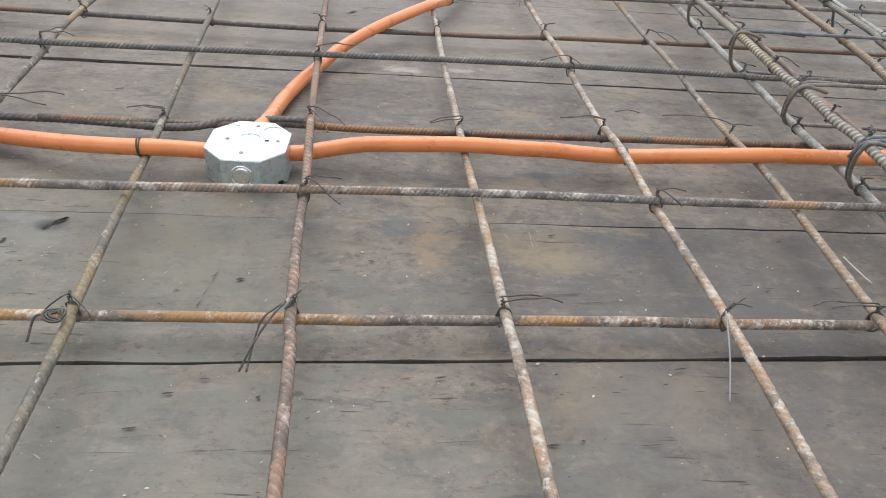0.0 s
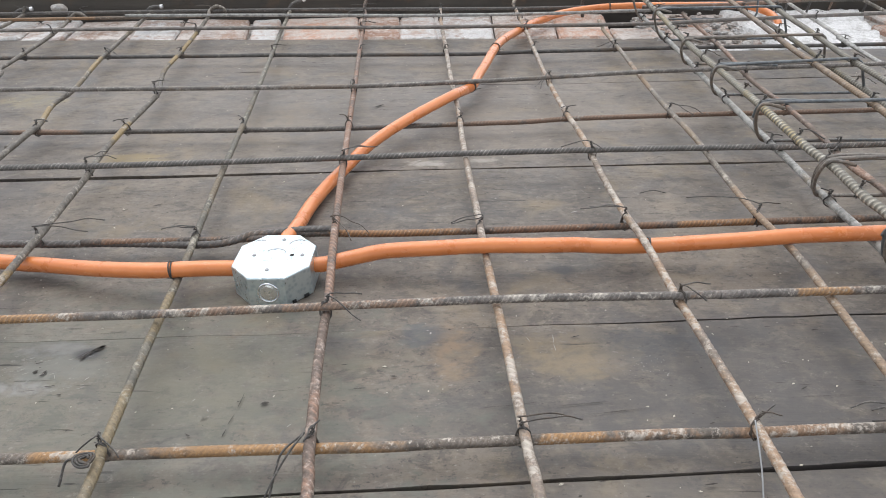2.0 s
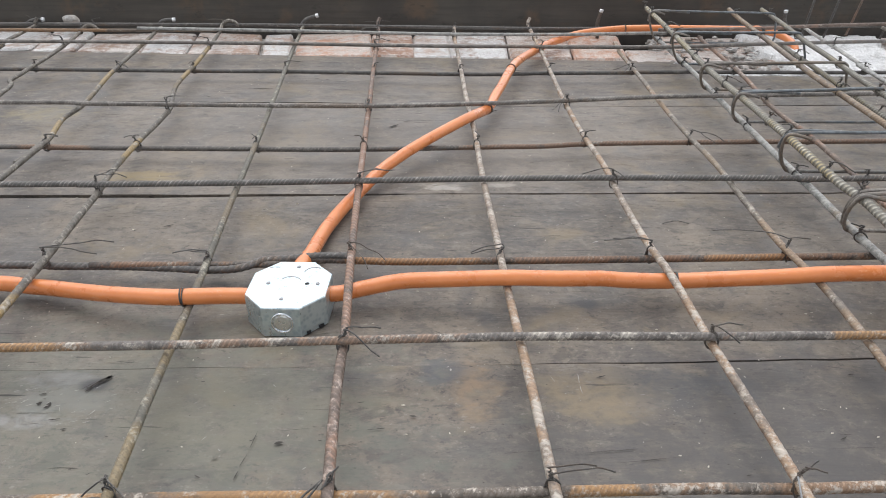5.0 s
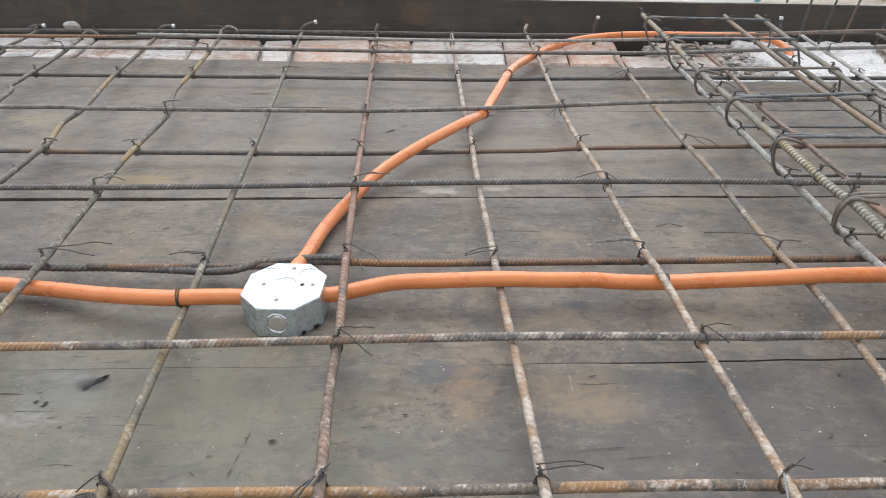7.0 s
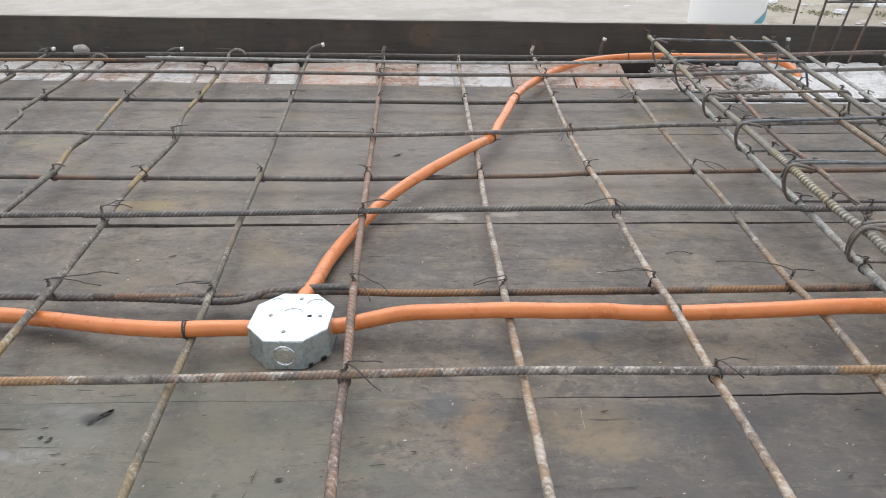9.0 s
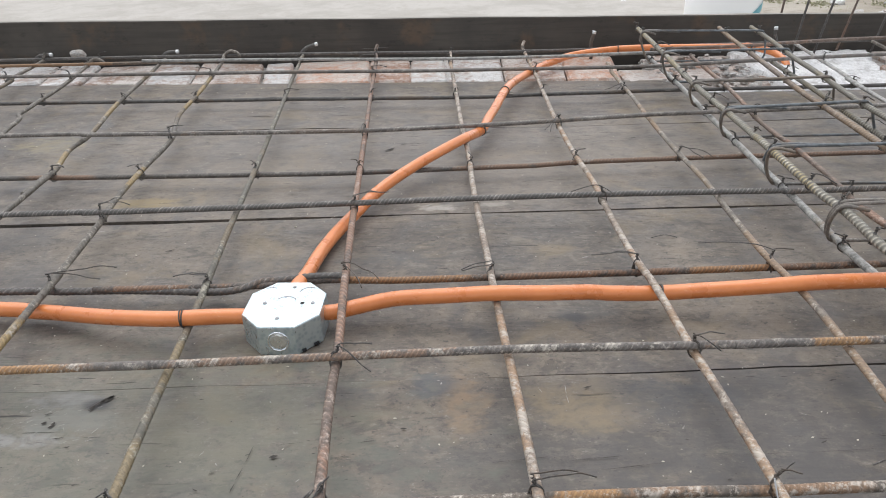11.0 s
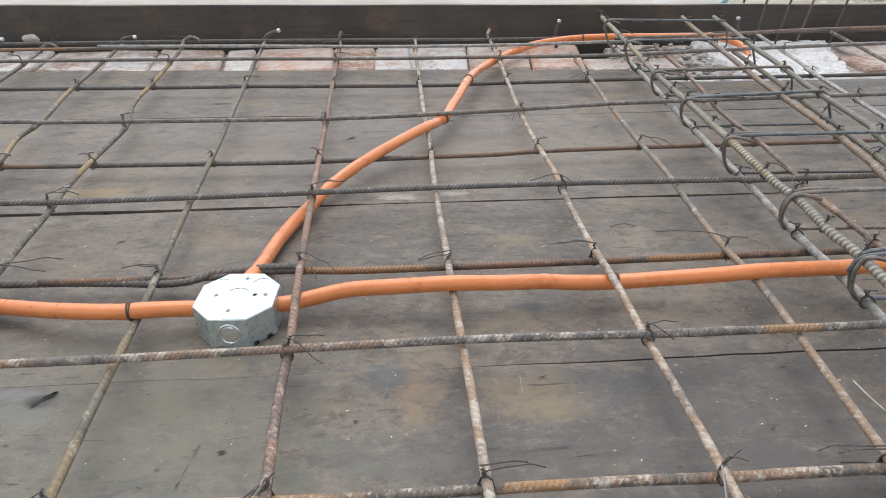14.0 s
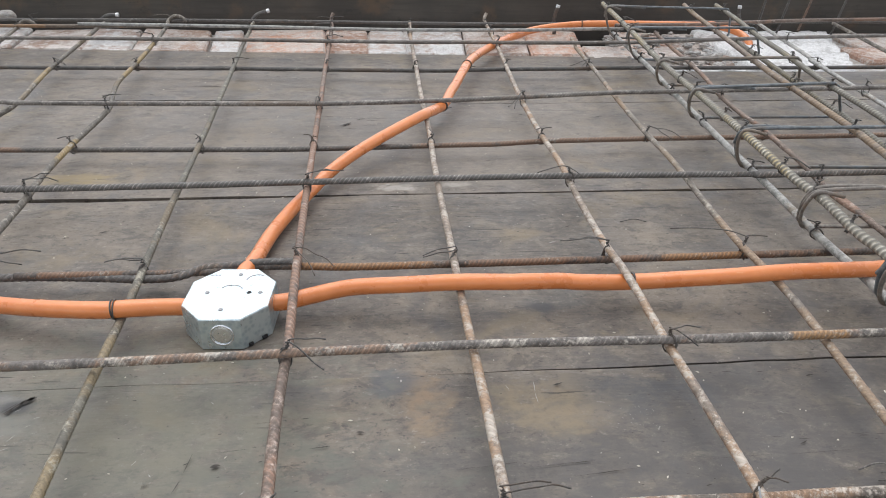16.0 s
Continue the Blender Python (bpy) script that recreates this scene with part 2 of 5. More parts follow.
# smooth dark rod; its blue is the sky's reflection mixed into the colour
STEEL_SKY_TINT = steel_material("sky_tinted_wire_rod", (0.185, 0.208, 0.225), (0.22, 0.185, 0.15), (0.44, 0.43, 0.41), 0.48, 0.54, 0.3, (), (0.5, 0.27, 0.1), 0.30)
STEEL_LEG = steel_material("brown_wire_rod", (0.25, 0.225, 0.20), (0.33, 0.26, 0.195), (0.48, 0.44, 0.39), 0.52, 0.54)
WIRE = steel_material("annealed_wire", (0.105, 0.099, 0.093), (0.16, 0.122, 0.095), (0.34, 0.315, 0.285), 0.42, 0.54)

k = Mat("orange_plastic")
g = k.noise(k.map((1, 1, 1), 3.0), 18.0, 5, 0.65)
scuff_sheen = k.noise(k.map((14, 60, 60), 3.0), 4.0, 4, 0.7)
col = k.mix(k.step(g, 0.3, 0.7), (0.66, 0.200, 0.056), (0.74, 0.250, 0.078))
# scuffs, made paler to paint in some of the pipe's sky highlight
col = k.mix(k.step(scuff_sheen, 0.56, 0.76, 0.0, 0.5), col, (0.78, 0.42, 0.24))
ORANGE = k.done(col, k.step(g, 0.3, 0.7, 0.24, 0.38), 0.0, g, 0.0006, 0.2)
k.b.inputs["Coat Weight"].default_value, k.b.inputs["Coat Roughness"].default_value = 0.45, 0.35
k = Mat("galvanised_sheet")
sp = k.cells(k.map((1, 1, 1)), 160.0)
g = k.noise(k.map((1, 1, 0.5)), 55.0, 6, 0.7)
col = k.mix(k.step(sp, 0.1, 0.6), (0.56, 0.68, 0.74), (0.74, 0.84, 0.88))
col = k.mix(k.step(g, 0.5, 0.68, 0.0, 0.3), col, (0.48, 0.59, 0.65))
GALV = k.done(col, k.step(g, 0.3, 0.7, 0.24, 0.42), 0.90, g, 0.0006, 0.3)
# dull wire, and the painted shade of pressed marks on the box
k = Mat("dull_shade_zinc")
GALV_DULL_SHADE = k.done(k.mix(k.noise(k.map((1, 1, 1)), 90.0, 3), (0.24, 0.245, 0.25), (0.36, 0.365, 0.37)), 0.6, 0.3)
k = Mat("bright_knockout")
GALV_BRIGHT = k.done((0.86, 0.90, 0.93), k.step(k.noise(k.map((1, 1, 1)), 90.0, 3), 0.3, 0.7, 0.16, 0.3), 1.0)
# near-black colour that stands for the shade inside openings
k = Mat("hole_shade")
HOLE_SHADE = k.done((0.012, 0.012, 0.013), 0.8)
k = Mat("fresh_cut_steel")
CUT = k.done(k.mix(k.noise(k.map((1, 1, 1)), 300.0), (0.62, 0.64, 0.66), (0.85, 0.86, 0.87)), 0.35, 0.6)


def brick_material(name, body, lime, limed):
    k = Mat(name)
    v = k.map((1, 1, 1), 6.0)
    a, b, s = k.noise(v, 9.0, 5, 0.65), k.noise(v, 45.0, 6, 0.7), k.noise(v, 220.0, 3, 0.6)
    c = k.mix(k.rnd, tuple(x * 0.72 for x in body), tuple(min(1.0, x * 1.2) for x in body))
    c = k.mix(k.step(b, 0.4, 0.7, 0.0, 0.7), c, tuple(x * 0.5 for x in body))
    c = k.mix(k.step(k.math("ADD", k.math("MULTIPLY", a, 0.7), k.math("MULTIPLY", b, 0.75)), 0.94 - limed, 1.16 - limed), c, k.mix(k.step(s, 0.35, 0.65), tuple(x * 0.74 for x in lime), lime))
    c = k.mix(k.step(b, 0.30, 0.42, 0.5, 0.0), c, tuple(x * 0.55 for x in lime))
    c = k.mix(k.step(s, 0.55, 0.70, 0.0, 0.5), c, (0.16, 0.125, 0.105))
    m_ = k.noise(v, 95.0, 6, 0.75, 0.5)
    c = k.mix(k.step(m_, 0.58, 0.66, 0.0, 0.55), c, tuple(x * 0.38 for x in body))
    c = k.mix(k.step(m_, 0.36, 0.45, 0.6, 0.0), c, tuple(min(0.85, x * 1.22) for x in lime))
    return k.done(c, 0.85, 0.0, k.math("ADD", b, k.math("ADD", m_, k.math("MULTIPLY", s, 0.4))), 0.004, 0.9)


BRICK_RED = brick_material("red_clay_brick", (0.50, 0.29, 0.205), (0.68, 0.60, 0.545), 0.325)
BRICK_PINK = brick_material("mortar_smeared_brick", (0.42, 0.29, 0.225), (0.65, 0.60, 0.565), 0.35)
BRICK_WHITE = brick_material("whitewashed_brick", (0.47, 0.35, 0.29), (0.71, 0.70, 0.69), 0.36)
MORTAR = brick_material("old_lime_mortar", (0.40, 0.36, 0.32), (0.62, 0.61, 0.60), 0.30)
PLASTER = brick_material("white_lime_plaster", (0.46, 0.45, 0.44), (0.84, 0.84, 0.84), 0.41)

k = Mat("dark_form_board")
grain = k.noise(k.map((2, 10, 40), 3.0), 2.5, 5, 0.6, 0.3)
cl = k.noise(k.map((1, 1, 1)), 5.0, 4, 0.6)
col = k.mix(k.step(cl, 0.3, 0.7), (0.052, 0.046, 0.040), (0.082, 0.072, 0.060))
col = k.mix(k.step(grain, 0.4, 0.75, 0.0, 0.5), col, (0.035, 0.031, 0.028))
col = k.mix(k.step(k.noise(k.map((1, 1, 1)), 7.0, 6, 0.65), 0.52, 0.68, 0.0, 0.6), col, (0.125, 0.082, 0.050))
col = k.mix(k.step(k.noise(k.map((1, 1, 2)), 16.0, 6, 0.7), 0.56, 0.68, 0.0, 0.6), col, (0.026, 0.024, 0.022))
BOARD = k.done(col, 0.7, 0.0, grain, 0.001, 0.4)
# paler than the board: daylight on its top edge, put into the colour
k = Mat("lit_board_edge")
col = k.mix(k.noise(k.map((6, 30, 30)), 3.0, 4), (0.22, 0.20, 0.175), (0.34, 0.32, 0.285))
EDGE_LIT = k.done(col, 0.8)

k = Mat("yard_ground")
a, b, s = k.noise(k.map(), 0.35, 6, 0.6), k.noise(k.map(), 2.2, 7, 0.7), k.noise(k.map(), 16.0, 5, 0.7)
col = k.mix(k.step(a, 0.35, 0.65), (0.32, 0.28, 0.225), (0.45, 0.41, 0.35))
col = k.mix(k.step(b, 0.5, 0.7, 0.0, 0.7), col, (0.22, 0.19, 0.15))
col = k.mix(k.step(s, 0.6, 0.72, 0.0, 0.6), col, (0.50, 0.47, 0.42))
DIRT = k.done(col, 0.95, 0.0, k.math("ADD", b, s), 0.05, 0.7)
k = Mat("yard_concrete")
a, b, s = k.noise(k.map(), 0.7, 8, 0.7, 0.4), k.noise(k.map((1, 0.6, 1)), 2.6, 9, 0.75, 0.8), k.noise(k.map(), 14.0, 6, 0.75)
col = k.mix(k.step(a, 0.38, 0.62), (0.38, 0.355, 0.32), (0.46, 0.435, 0.40))
col = k.mix(k.step(b, 0.52, 0.66, 0.0, 0.4), col, (0.33, 0.29, 0.245))
col = k.mix(k.step(b, 0.30, 0.42, 0.6, 0.0), col, (0.50, 0.475, 0.44))
col = k.mix(k.step(s, 0.58, 0.70, 0.0, 0.5), col, (0.26, 0.24, 0.21))
CONCRETE = k.done(col, 0.88, 0.0, b, 0.02, 0.4)
k = Mat("white_tank_plastic")
WHITE = k.done(k.mix(k.noise(k.map(), 2.0, 4), (0.86, 0.87, 0.87), (0.92, 0.92, 0.91)), 0.35)
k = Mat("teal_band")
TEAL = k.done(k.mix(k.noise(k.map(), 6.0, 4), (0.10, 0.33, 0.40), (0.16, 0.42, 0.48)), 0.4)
k = Mat("weed_leaf")
LEAF = k.done(k.mix(k.noise(k.map(), 8.0, 3), (0.27, 0.28, 0.17), (0.40, 0.38, 0.26)), 0.7)
k = Mat("dark_crack")
CRACK = k.done(k.mix(k.noise(k.map(), 400.0, 3), (0.024, 0.021, 0.019), (0.075, 0.065, 0.056)), 0.9)
k = Mat("pale_scuff")
SCUFF = k.done(k.mix(k.noise(k.map(), 300.0, 3), (0.24, 0.23, 0.21), (0.46, 0.44, 0.41)), 0.85)
k = Mat("straw")
STRAW = k.done(k.mix(k.noise(k.map(), 200.0, 3), (0.50, 0.45, 0.36), (0.66, 0.62, 0.54)), 0.8)


# ---- mesh helpers ----
def mesh(name, verts, faces, smooth=True):
    me = bpy.data.meshes.new(name)
    me.from_pydata([tuple(v) for v in np.asarray(verts, float)], [], faces)
    me.polygons.foreach_set("use_smooth", [smooth] * len(me.polygons))
    me.update()
    return me


def part(name, data, material, parent=None, label=""):
    """Links a mesh, or a bmesh, as one object under its thing."""
    if isinstance(data, bmesh.types.BMesh):
        me = bpy.data.meshes.new(name)
        data.to_mesh(me)
        data.free()
        data = me
    if not data.materials:
        data.materials.append(material)
    ob = new(name, data)
    ob.parent = parent
    if label:
        ob["label"] = label
    return ob


def empty(name, label, category, group="", kind=""):
    return tagged(new(name), label, category, group, kind)


def curve_points(pts, ds):
    """A smooth line (Catmull-Rom) through a few control points, in even steps."""
    p = np.asarray(pts, float)
    p = np.vstack([2 * p[0] - p[1], p, 2 * p[-1] - p[-2]])
    out = []
    for i in range(1, len(p) - 2):
        t = np.linspace(0, 1, 24, endpoint=False)[:, None]
        a, b, c, d = p[i - 1], p[i], p[i + 1], p[i + 2]
        out.append(0.5 * (2 * b + (c - a) * t + (2 * a - 5 * b + 4 * c - d) * t * t + (3 * b - a - 3 * c + d) * t ** 3))
    out = np.vstack(out + [p[-2:-1]])
    s = np.r_[0, np.cumsum(np.linalg.norm(np.diff(out, axis=0), axis=1))]
    q = np.linspace(0, s[-1], max(2, int(s[-1] / ds) + 1))
    return np.stack([np.interp(q, s, out[:, i]) for i in range(3)], 1), q


def tube(name, pts, radius, ds=0.006, sides=8, ribs=0.0, pitch=0.0070, lean=2.0, rough=0.0, seed=0, sharp=3.5):
    """A round bar swept along a line. ribs: the height of the rolled ribs, which run aslant on both flanks, with two seams along it."""
    line, s = curve_points(pts, ds)
    tan = np.gradient(line, axis=0)
    tan /= np.linalg.norm(tan, axis=1)[:, None] + 1e-12
    ref = np.array((0, 0, 1.0)) if abs(tan[0][2]) < 0.9 else np.array((1.0, 0, 0))
    ups = np.empty_like(line)
    for i, t in enumerate(tan):
        ref = ref - t * (ref @ t)
        ref = ref / (np.linalg.norm(ref) + 1e-12)
        ups[i] = ref
    side = np.cross(tan, ups)
    th = np.linspace(0, 2 * np.pi, sides, endpoint=False) + 0.3 + seed * 0.7
    r = np.full((len(line), sides), radius)
    if ribs:
        half = np.abs(((th - 0.3 - seed * 0.7) / np.pi) % 1.0 - 0.5) * 2
        ph = (s[:, None] / pitch + 2 * lean * th[None, :] / (2 * np.pi)) % 1.0
        r += ribs * (0.5 - 0.5 * np.cos(2 * np.pi * ph)) ** sharp * np.clip(1.2 - half[None, :] ** 6, 0, 1)
        r += ribs * 0.9 * (half[None, :] > 0.95)
    if rough:
        rg = np.random.RandomState(seed + 5)
        r += rough * rg.randn(*r.shape)
    v = line[:, None] + r[..., None] * (np.cos(th)[None, :, None] * side[:, None] + np.sin(th)[None, :, None] * ups[:, None])
    n, m = len(line), sides
    i, j = np.meshgrid(np.arange(n - 1), np.arange(m), indexing="ij")
    jn = (j + 1) % m
    f = np.stack([i * m + j, i * m + jn, (i + 1) * m + jn, (i + 1) * m + j], -1).reshape(-1, 4).tolist()
    f += [list(range(m))[::-1], [(n - 1) * m + q for q in range(m)]]
    return mesh(name, v.reshape(-1, 3), f)


def box_bm(x0, x1, y0, y1, z0, z1, bevel=0.004, jitter=0.0, rg=None):
    bm = bmesh.new()
    bmesh.ops.create_cube(bm, size=1)
    for v in bm.verts:
        v.co = ((x0 + x1) / 2 + v.co.x * (x1 - x0), (y0 + y1) / 2 + v.co.y * (y1 - y0), (z0 + z1) / 2 + v.co.z * (z1 - z0))
        if jitter:
            v.co += Vector(rg.uniform(-jitter, jitter, 3))
    if bevel:
        bmesh.ops.bevel(bm, geom=bm.edges[:], offset=bevel, segments=1, affect="EDGES")
    return bm


def stone(rg, size, rise=0.7, fine=2, rough=0.55):
    """A lumpy broken stone."""
    bm = bmesh.new()
    bmesh.ops.create_icosphere(bm, subdivisions=fine, radius=1)
    off = Vector(rg.uniform(-9, 9, 3))
    for v in bm.verts:
        k = 1 + rough * noise.noise(v.co * 1.3 + off)
        v.co = Vector((v.co.x * k * size[0], v.co.y * k * size[1], v.co.z * k * size[2] * rise))
    return bm


# ---- ground, yard, the north wall and added light-blocking walls under the deck ----
GROUND = -2.5


def ground_sheet():
    n, reach = 40, 900.0
    u = np.linspace(-1, 1, n)
    g = np.sign(u) * np.abs(u) ** 3 * reach
    v = [(x, y + 12, GROUND + 0.05 * noise.noise(Vector((x * 0.3, y * 0.3, 0)))) for y in g for x in g]
    f = [(j * n + i, j * n + i + 1, (j + 1) * n + i + 1, (j + 1) * n + i) for j in range(n - 1) for i in range(n - 1)]
    return mesh("ground", v, f)


tagged(part("ground", ground_sheet(), DIRT), "bare beige earth of the yard with rubble", "ground", kind="structure")
tagged(part("pavement", box_bm(-40, 7.4, 4.0, 60, GROUND - 0.2, GROUND + 0.09, 0.02), CONCRETE), "pale worn concrete paving of the yard", "pavement", kind="structure")


def wall_edge(x):
    """Where the planks end at the wall's inner face."""
    return 1.358 - 0.047 * x if x < 0.79 else 1.187


wall = tagged(part("wall_north", box_bm(-2.4, 2.6, 1.44, 1.677, GROUND, -0.14, 0.0), MORTAR), "old red brick wall topped with smeared lime mortar", "wall", kind="structure")
# three unseen walls, added so that the plank gaps stay dark
tagged(part("wall_east", box_bm(2.4, 2.6, -2.1, 1.44, GROUND, -0.03, 0.0), BRICK_PINK), "unseen wall added to block light from under the deck", "wall", kind="structure")
tagged(part("wall_west", box_bm(-2.4, -2.2, -2.1, 1.44, GROUND, -0.03, 0.0), BRICK_PINK), "unseen wall added to block light from under the deck", "wall", kind="structure")
tagged(part("wall_south", box_bm(-2.4, 2.6, -2.3, -2.1, GROUND, -0.03, 0.0), BRICK_PINK), "unseen wall added to block light from under the deck", "wall", kind="structure")
for x0, x1 in ((-2.4, 0.79), (0.79, 2.6)):
    part("mortar_bed", box_bm(x0, x1, wall_edge(x0 + 0.01) + (0.06 if x0 < 0 else 0.004), 1.438, -0.30, -0.026, 0.0), MORTAR, wall)


# ---- formwork deck ----
deck = empty("floor", "dark oil-stained wooden formwork deck of wide planks", "floor", kind="structure")


def seam(c, xs):
    """How far out a seam lies: each runs a little aslant, and the last one bends."""
    if c == 0.935:
        return np.interp(xs, (-2.2, -0.67, -0.2, 0.1, 0.376, 0.57, 2.4), (0.955, 0.948, 0.947, 0.935, 0.925, 0.933, 1.0))
    slope, shift = {0.456: (0.0245, 0.0), 0.012: (0.0405, -0.0045), -0.216: (0.057, -0.0025)}.get(c, (0.045, 0.0))
    return c + shift + slope * xs


def plank(c0, c1, x0, x1, gap=0.002, cut=False, seed=0, drop=0.0):
    """One plank between two slanting seams; its top is warped a little and its edges are worn."""
    rg = np.random.RandomState(seed)
    nx, ny = 120, 8
    xs = np.linspace(x0, x1, nx)
    wob = lambda s: np.array([0.0016 * noise.noise(Vector((x * 9, s, seed if s > 2 else 3))) + 0.0020 * noise.noise(Vector((x * 40, s, seed if s > 2 else 3))) for x in xs])
    fade = lambda c: 1.0 + 1.3 * np.clip((0.05 - xs) / 0.35, 0, 1) if abs(c - 0.456) < 1e-6 else 0.1 + 0.9 * np.clip((xs - 0.12) / 0.25, 0, 1) if abs(c - 0.012) < 1e-6 else np.ones(nx)
    low_gap, high_gap = fade(c0), fade(c1)
    lo = seam(c0, xs) + gap * low_gap + wob(1.3)
    hi = (np.array([wall_edge(x) for x in xs]) if cut else seam(c1, xs)) - gap * high_gap + (wob(7.7) if abs(c1 - 0.012) > 1e-6 else wob(1.3))
    verts, faces = [], []
    for j in range(ny):
        t = j / (ny - 1)
        for i, x in enumerate(xs):
            y = lo[i] + (hi[i] - lo[i]) * t
            z = 0.0011 * noise.noise(Vector((x * 2.5, y * 6, seed * 3.1))) - drop - (0.0018 * low_gap[i] if j == 0 else 0.0018 * high_gap[i] if j == ny - 1 else 0)
            verts.append((x, y, z))
    top = len(verts)
    ring = [i for i in range(nx)] + [j * nx + nx - 1 for j in range(1, ny)] + [(ny - 1) * nx + i for i in range(nx - 2, -1, -1)] + [j * nx for j in range(ny - 2, 0, -1)]
    for i in ring:
        x, y, z = verts[i]
        verts.append((x, y, -0.024))
    faces = [(j * nx + i, j * nx + i + 1, (j + 1) * nx + i + 1, (j + 1) * nx + i) for j in range(ny - 1) for i in range(nx - 1)]
    m = len(ring)
    faces += [(ring[(q + 1) % m], ring[q], top + q, top + (q + 1) % m) for q in range(m)]
    faces.append([top + q for q in range(m)][::-1])
    return part("plank", mesh("plank", verts, faces, False), PLANK, deck)


SEAMS = (-2.3, -1.98, -1.55, -1.10, -0.66, -0.216, 0.012, 0.456, 0.935)
GAPS = (0.002, 0.002, 0.002, 0.002, 0.0036, 0.0009, 0.0022, 0.0028)
for n, (c0, c1) in enumerate(zip(SEAMS, SEAMS[1:])):
    plank(c0, c1, -2.2, 2.4, GAPS[n] if n < len(GAPS) else 0.002, False, n + 1)
plank(0.935, 0, -2.2, 0.785, 0.001, True, 21)
plank(0.935, 0, 0.79, 2.4, 0.001, True, 22)
for n, y in enumerate((-1.9, -1.1, -0.3, 0.45, 1.15)):
    part("joist", box_bm(-2.2, 2.4, y, y + 0.09, -0.12, -0.0245, 0.003), BOARD, deck)

# ---- marks on the planks: cracks, gouges, specks and scratches ----
def slivers(name, rows, lift, seed):
    """Thin ragged marks: rows of (x, y, length, width, angle in degrees)."""
    rg = np.random.RandomState(seed)
    v, f = [], []
    for x, y, length, width, ang in rows:
        width *= 0.5 if length > 0.014 and y < 0.6 and abs(ang) < 15 else 1.35 if abs(ang) > 35 and width > 0.0018 else 1.0
        ca, sa = math.cos(math.radians(ang)), math.sin(math.radians(ang))
        n, b = 9, len(v)
        bend = rg.uniform(-0.15, 0.15) * width
        for i in range(n):
            t = i / (n - 1)
            u = (t - 0.5) * length
            w = width * 0.36 * (math.sin(math.pi * min(max(t, 0.03), 0.97)) ** 0.8) * rg.uniform(0.78, 1.12)
            c = bend * math.sin(t * 4) + rg.uniform(-0.05, 0.05) * width
            for q in (c - w, c + w):
                v.append((x + u * ca - q * sa, y + u * sa + q * ca, lift))
        f += [(b + 2 * i, b + 2 * i + 2, b + 2 * i + 3, b + 2 * i + 1) for i in range(n - 1)]
    return mesh(name, v, f, False)


rg = np.random.RandomState(77)
cracks = []
cracks += [(-0.2635, -0.029, 0.024, 0.0022, 58), (-0.2555, -0.0205, 0.015, 0.0066, 44), (-0.266, -0.036, 0.010, 0.0030, 66), (-0.2685, -0.031, 0.020, 0.0014, 52), (-0.2525, -0.0185, 0.010, 0.0034, 40), (-0.2600, -0.0275, 0.012, 0.0020, 62), (-0.297, -0.062, 0.010, 0.0045, 70), (-0.28, -0.082, 0.012, 0.0022, 10), (-0.31, -0.045, 0.009, 0.0022, 20)]
cracks += [(0.509, 0.337, 0.077, 0.0011, 7), (0.579, 0.345, 0.045, 0.0016, 7), (0.637, 0.352, 0.044, 0.001, 6), (-0.633, 0.847, 0.039, 0.0040, 1), (-0.355, 1.045, 0.064, 0.006, 1), (-0.147, 1.037, 0.056, 0.003, -4), (0.203, -0.115, 0.043, 0.0012, 8), (0.210, -0.114, 0.027, 0.002, 9), (0.257, -0.116, 0.037, 0.0012, 6), (0.284, -0.113, 0.022, 0.0026, 8), (0.303, -0.125, 0.061, 0.0014, 8), (0.303, -0.125, 0.022, 0.002, 10), (0.431, -0.110, 0.065, 0.0009, 4), (0.509, -0.106, 0.069, 0.0011, 4), (0.279, -0.007, 0.011, 0.0028, 16), (0.551, 0.001, 0.009, 0.003, 14), (0.497, -0.094, 0.009, 0.0018, 25)]
cracks += [(-0.307, -0.059, 0.006, 0.006, 28), (-0.264, -0.095, 0.006, 0.0022, 17), (-0.149, -0.023, 0.005, 0.0016, 1), (0.024, -0.052, 0.008, 0.0016, 7), (0.040, -0.090, 0.006, 0.0012, 9), (0.048, -0.089, 0.008, 0.0016, 1), (-0.075, -0.107, 0.005, 0.0016, 26), (-0.048, -0.110, 0.009, 0.0055, 20), (0.195, 0.355, 0.030, 0.0024, 1), (0.036, 0.318, 0.009, 0.0022, 1), (0.327, 0.365, 0.014, 0.0016, 18), (0.299, 0.335, 0.007, 0.0018, 16)]
cracks += [(-0.317, 0.332, 0.016, 0.004, 30), (-0.363, 0.315, 0.011, 0.0022, 30), (0.517, 0.830, 0.018, 0.0045, 13), (0.356, 0.840, 0.018, 0.003, -24), (0.248, 1.031, 0.033, 0.002, -7), (-0.010, 0.784, 0.028, 0.006, 40), (0.016, 0.813, 0.014, 0.004, 17), (-0.205, 1.122, 0.013, 0.005, 1), (-0.232, 1.132, 0.012, 0.004, 1), (-0.212, 1.180, 0.046, 0.007, 1), (-0.046, 1.178, 0.019, 0.006, 1), (0.083, 1.177, 0.021, 0.006, -14), (-0.461, 0.979, 0.018, 0.004, -28), (-0.176, 1.161, 0.117, 0.002, 0)]
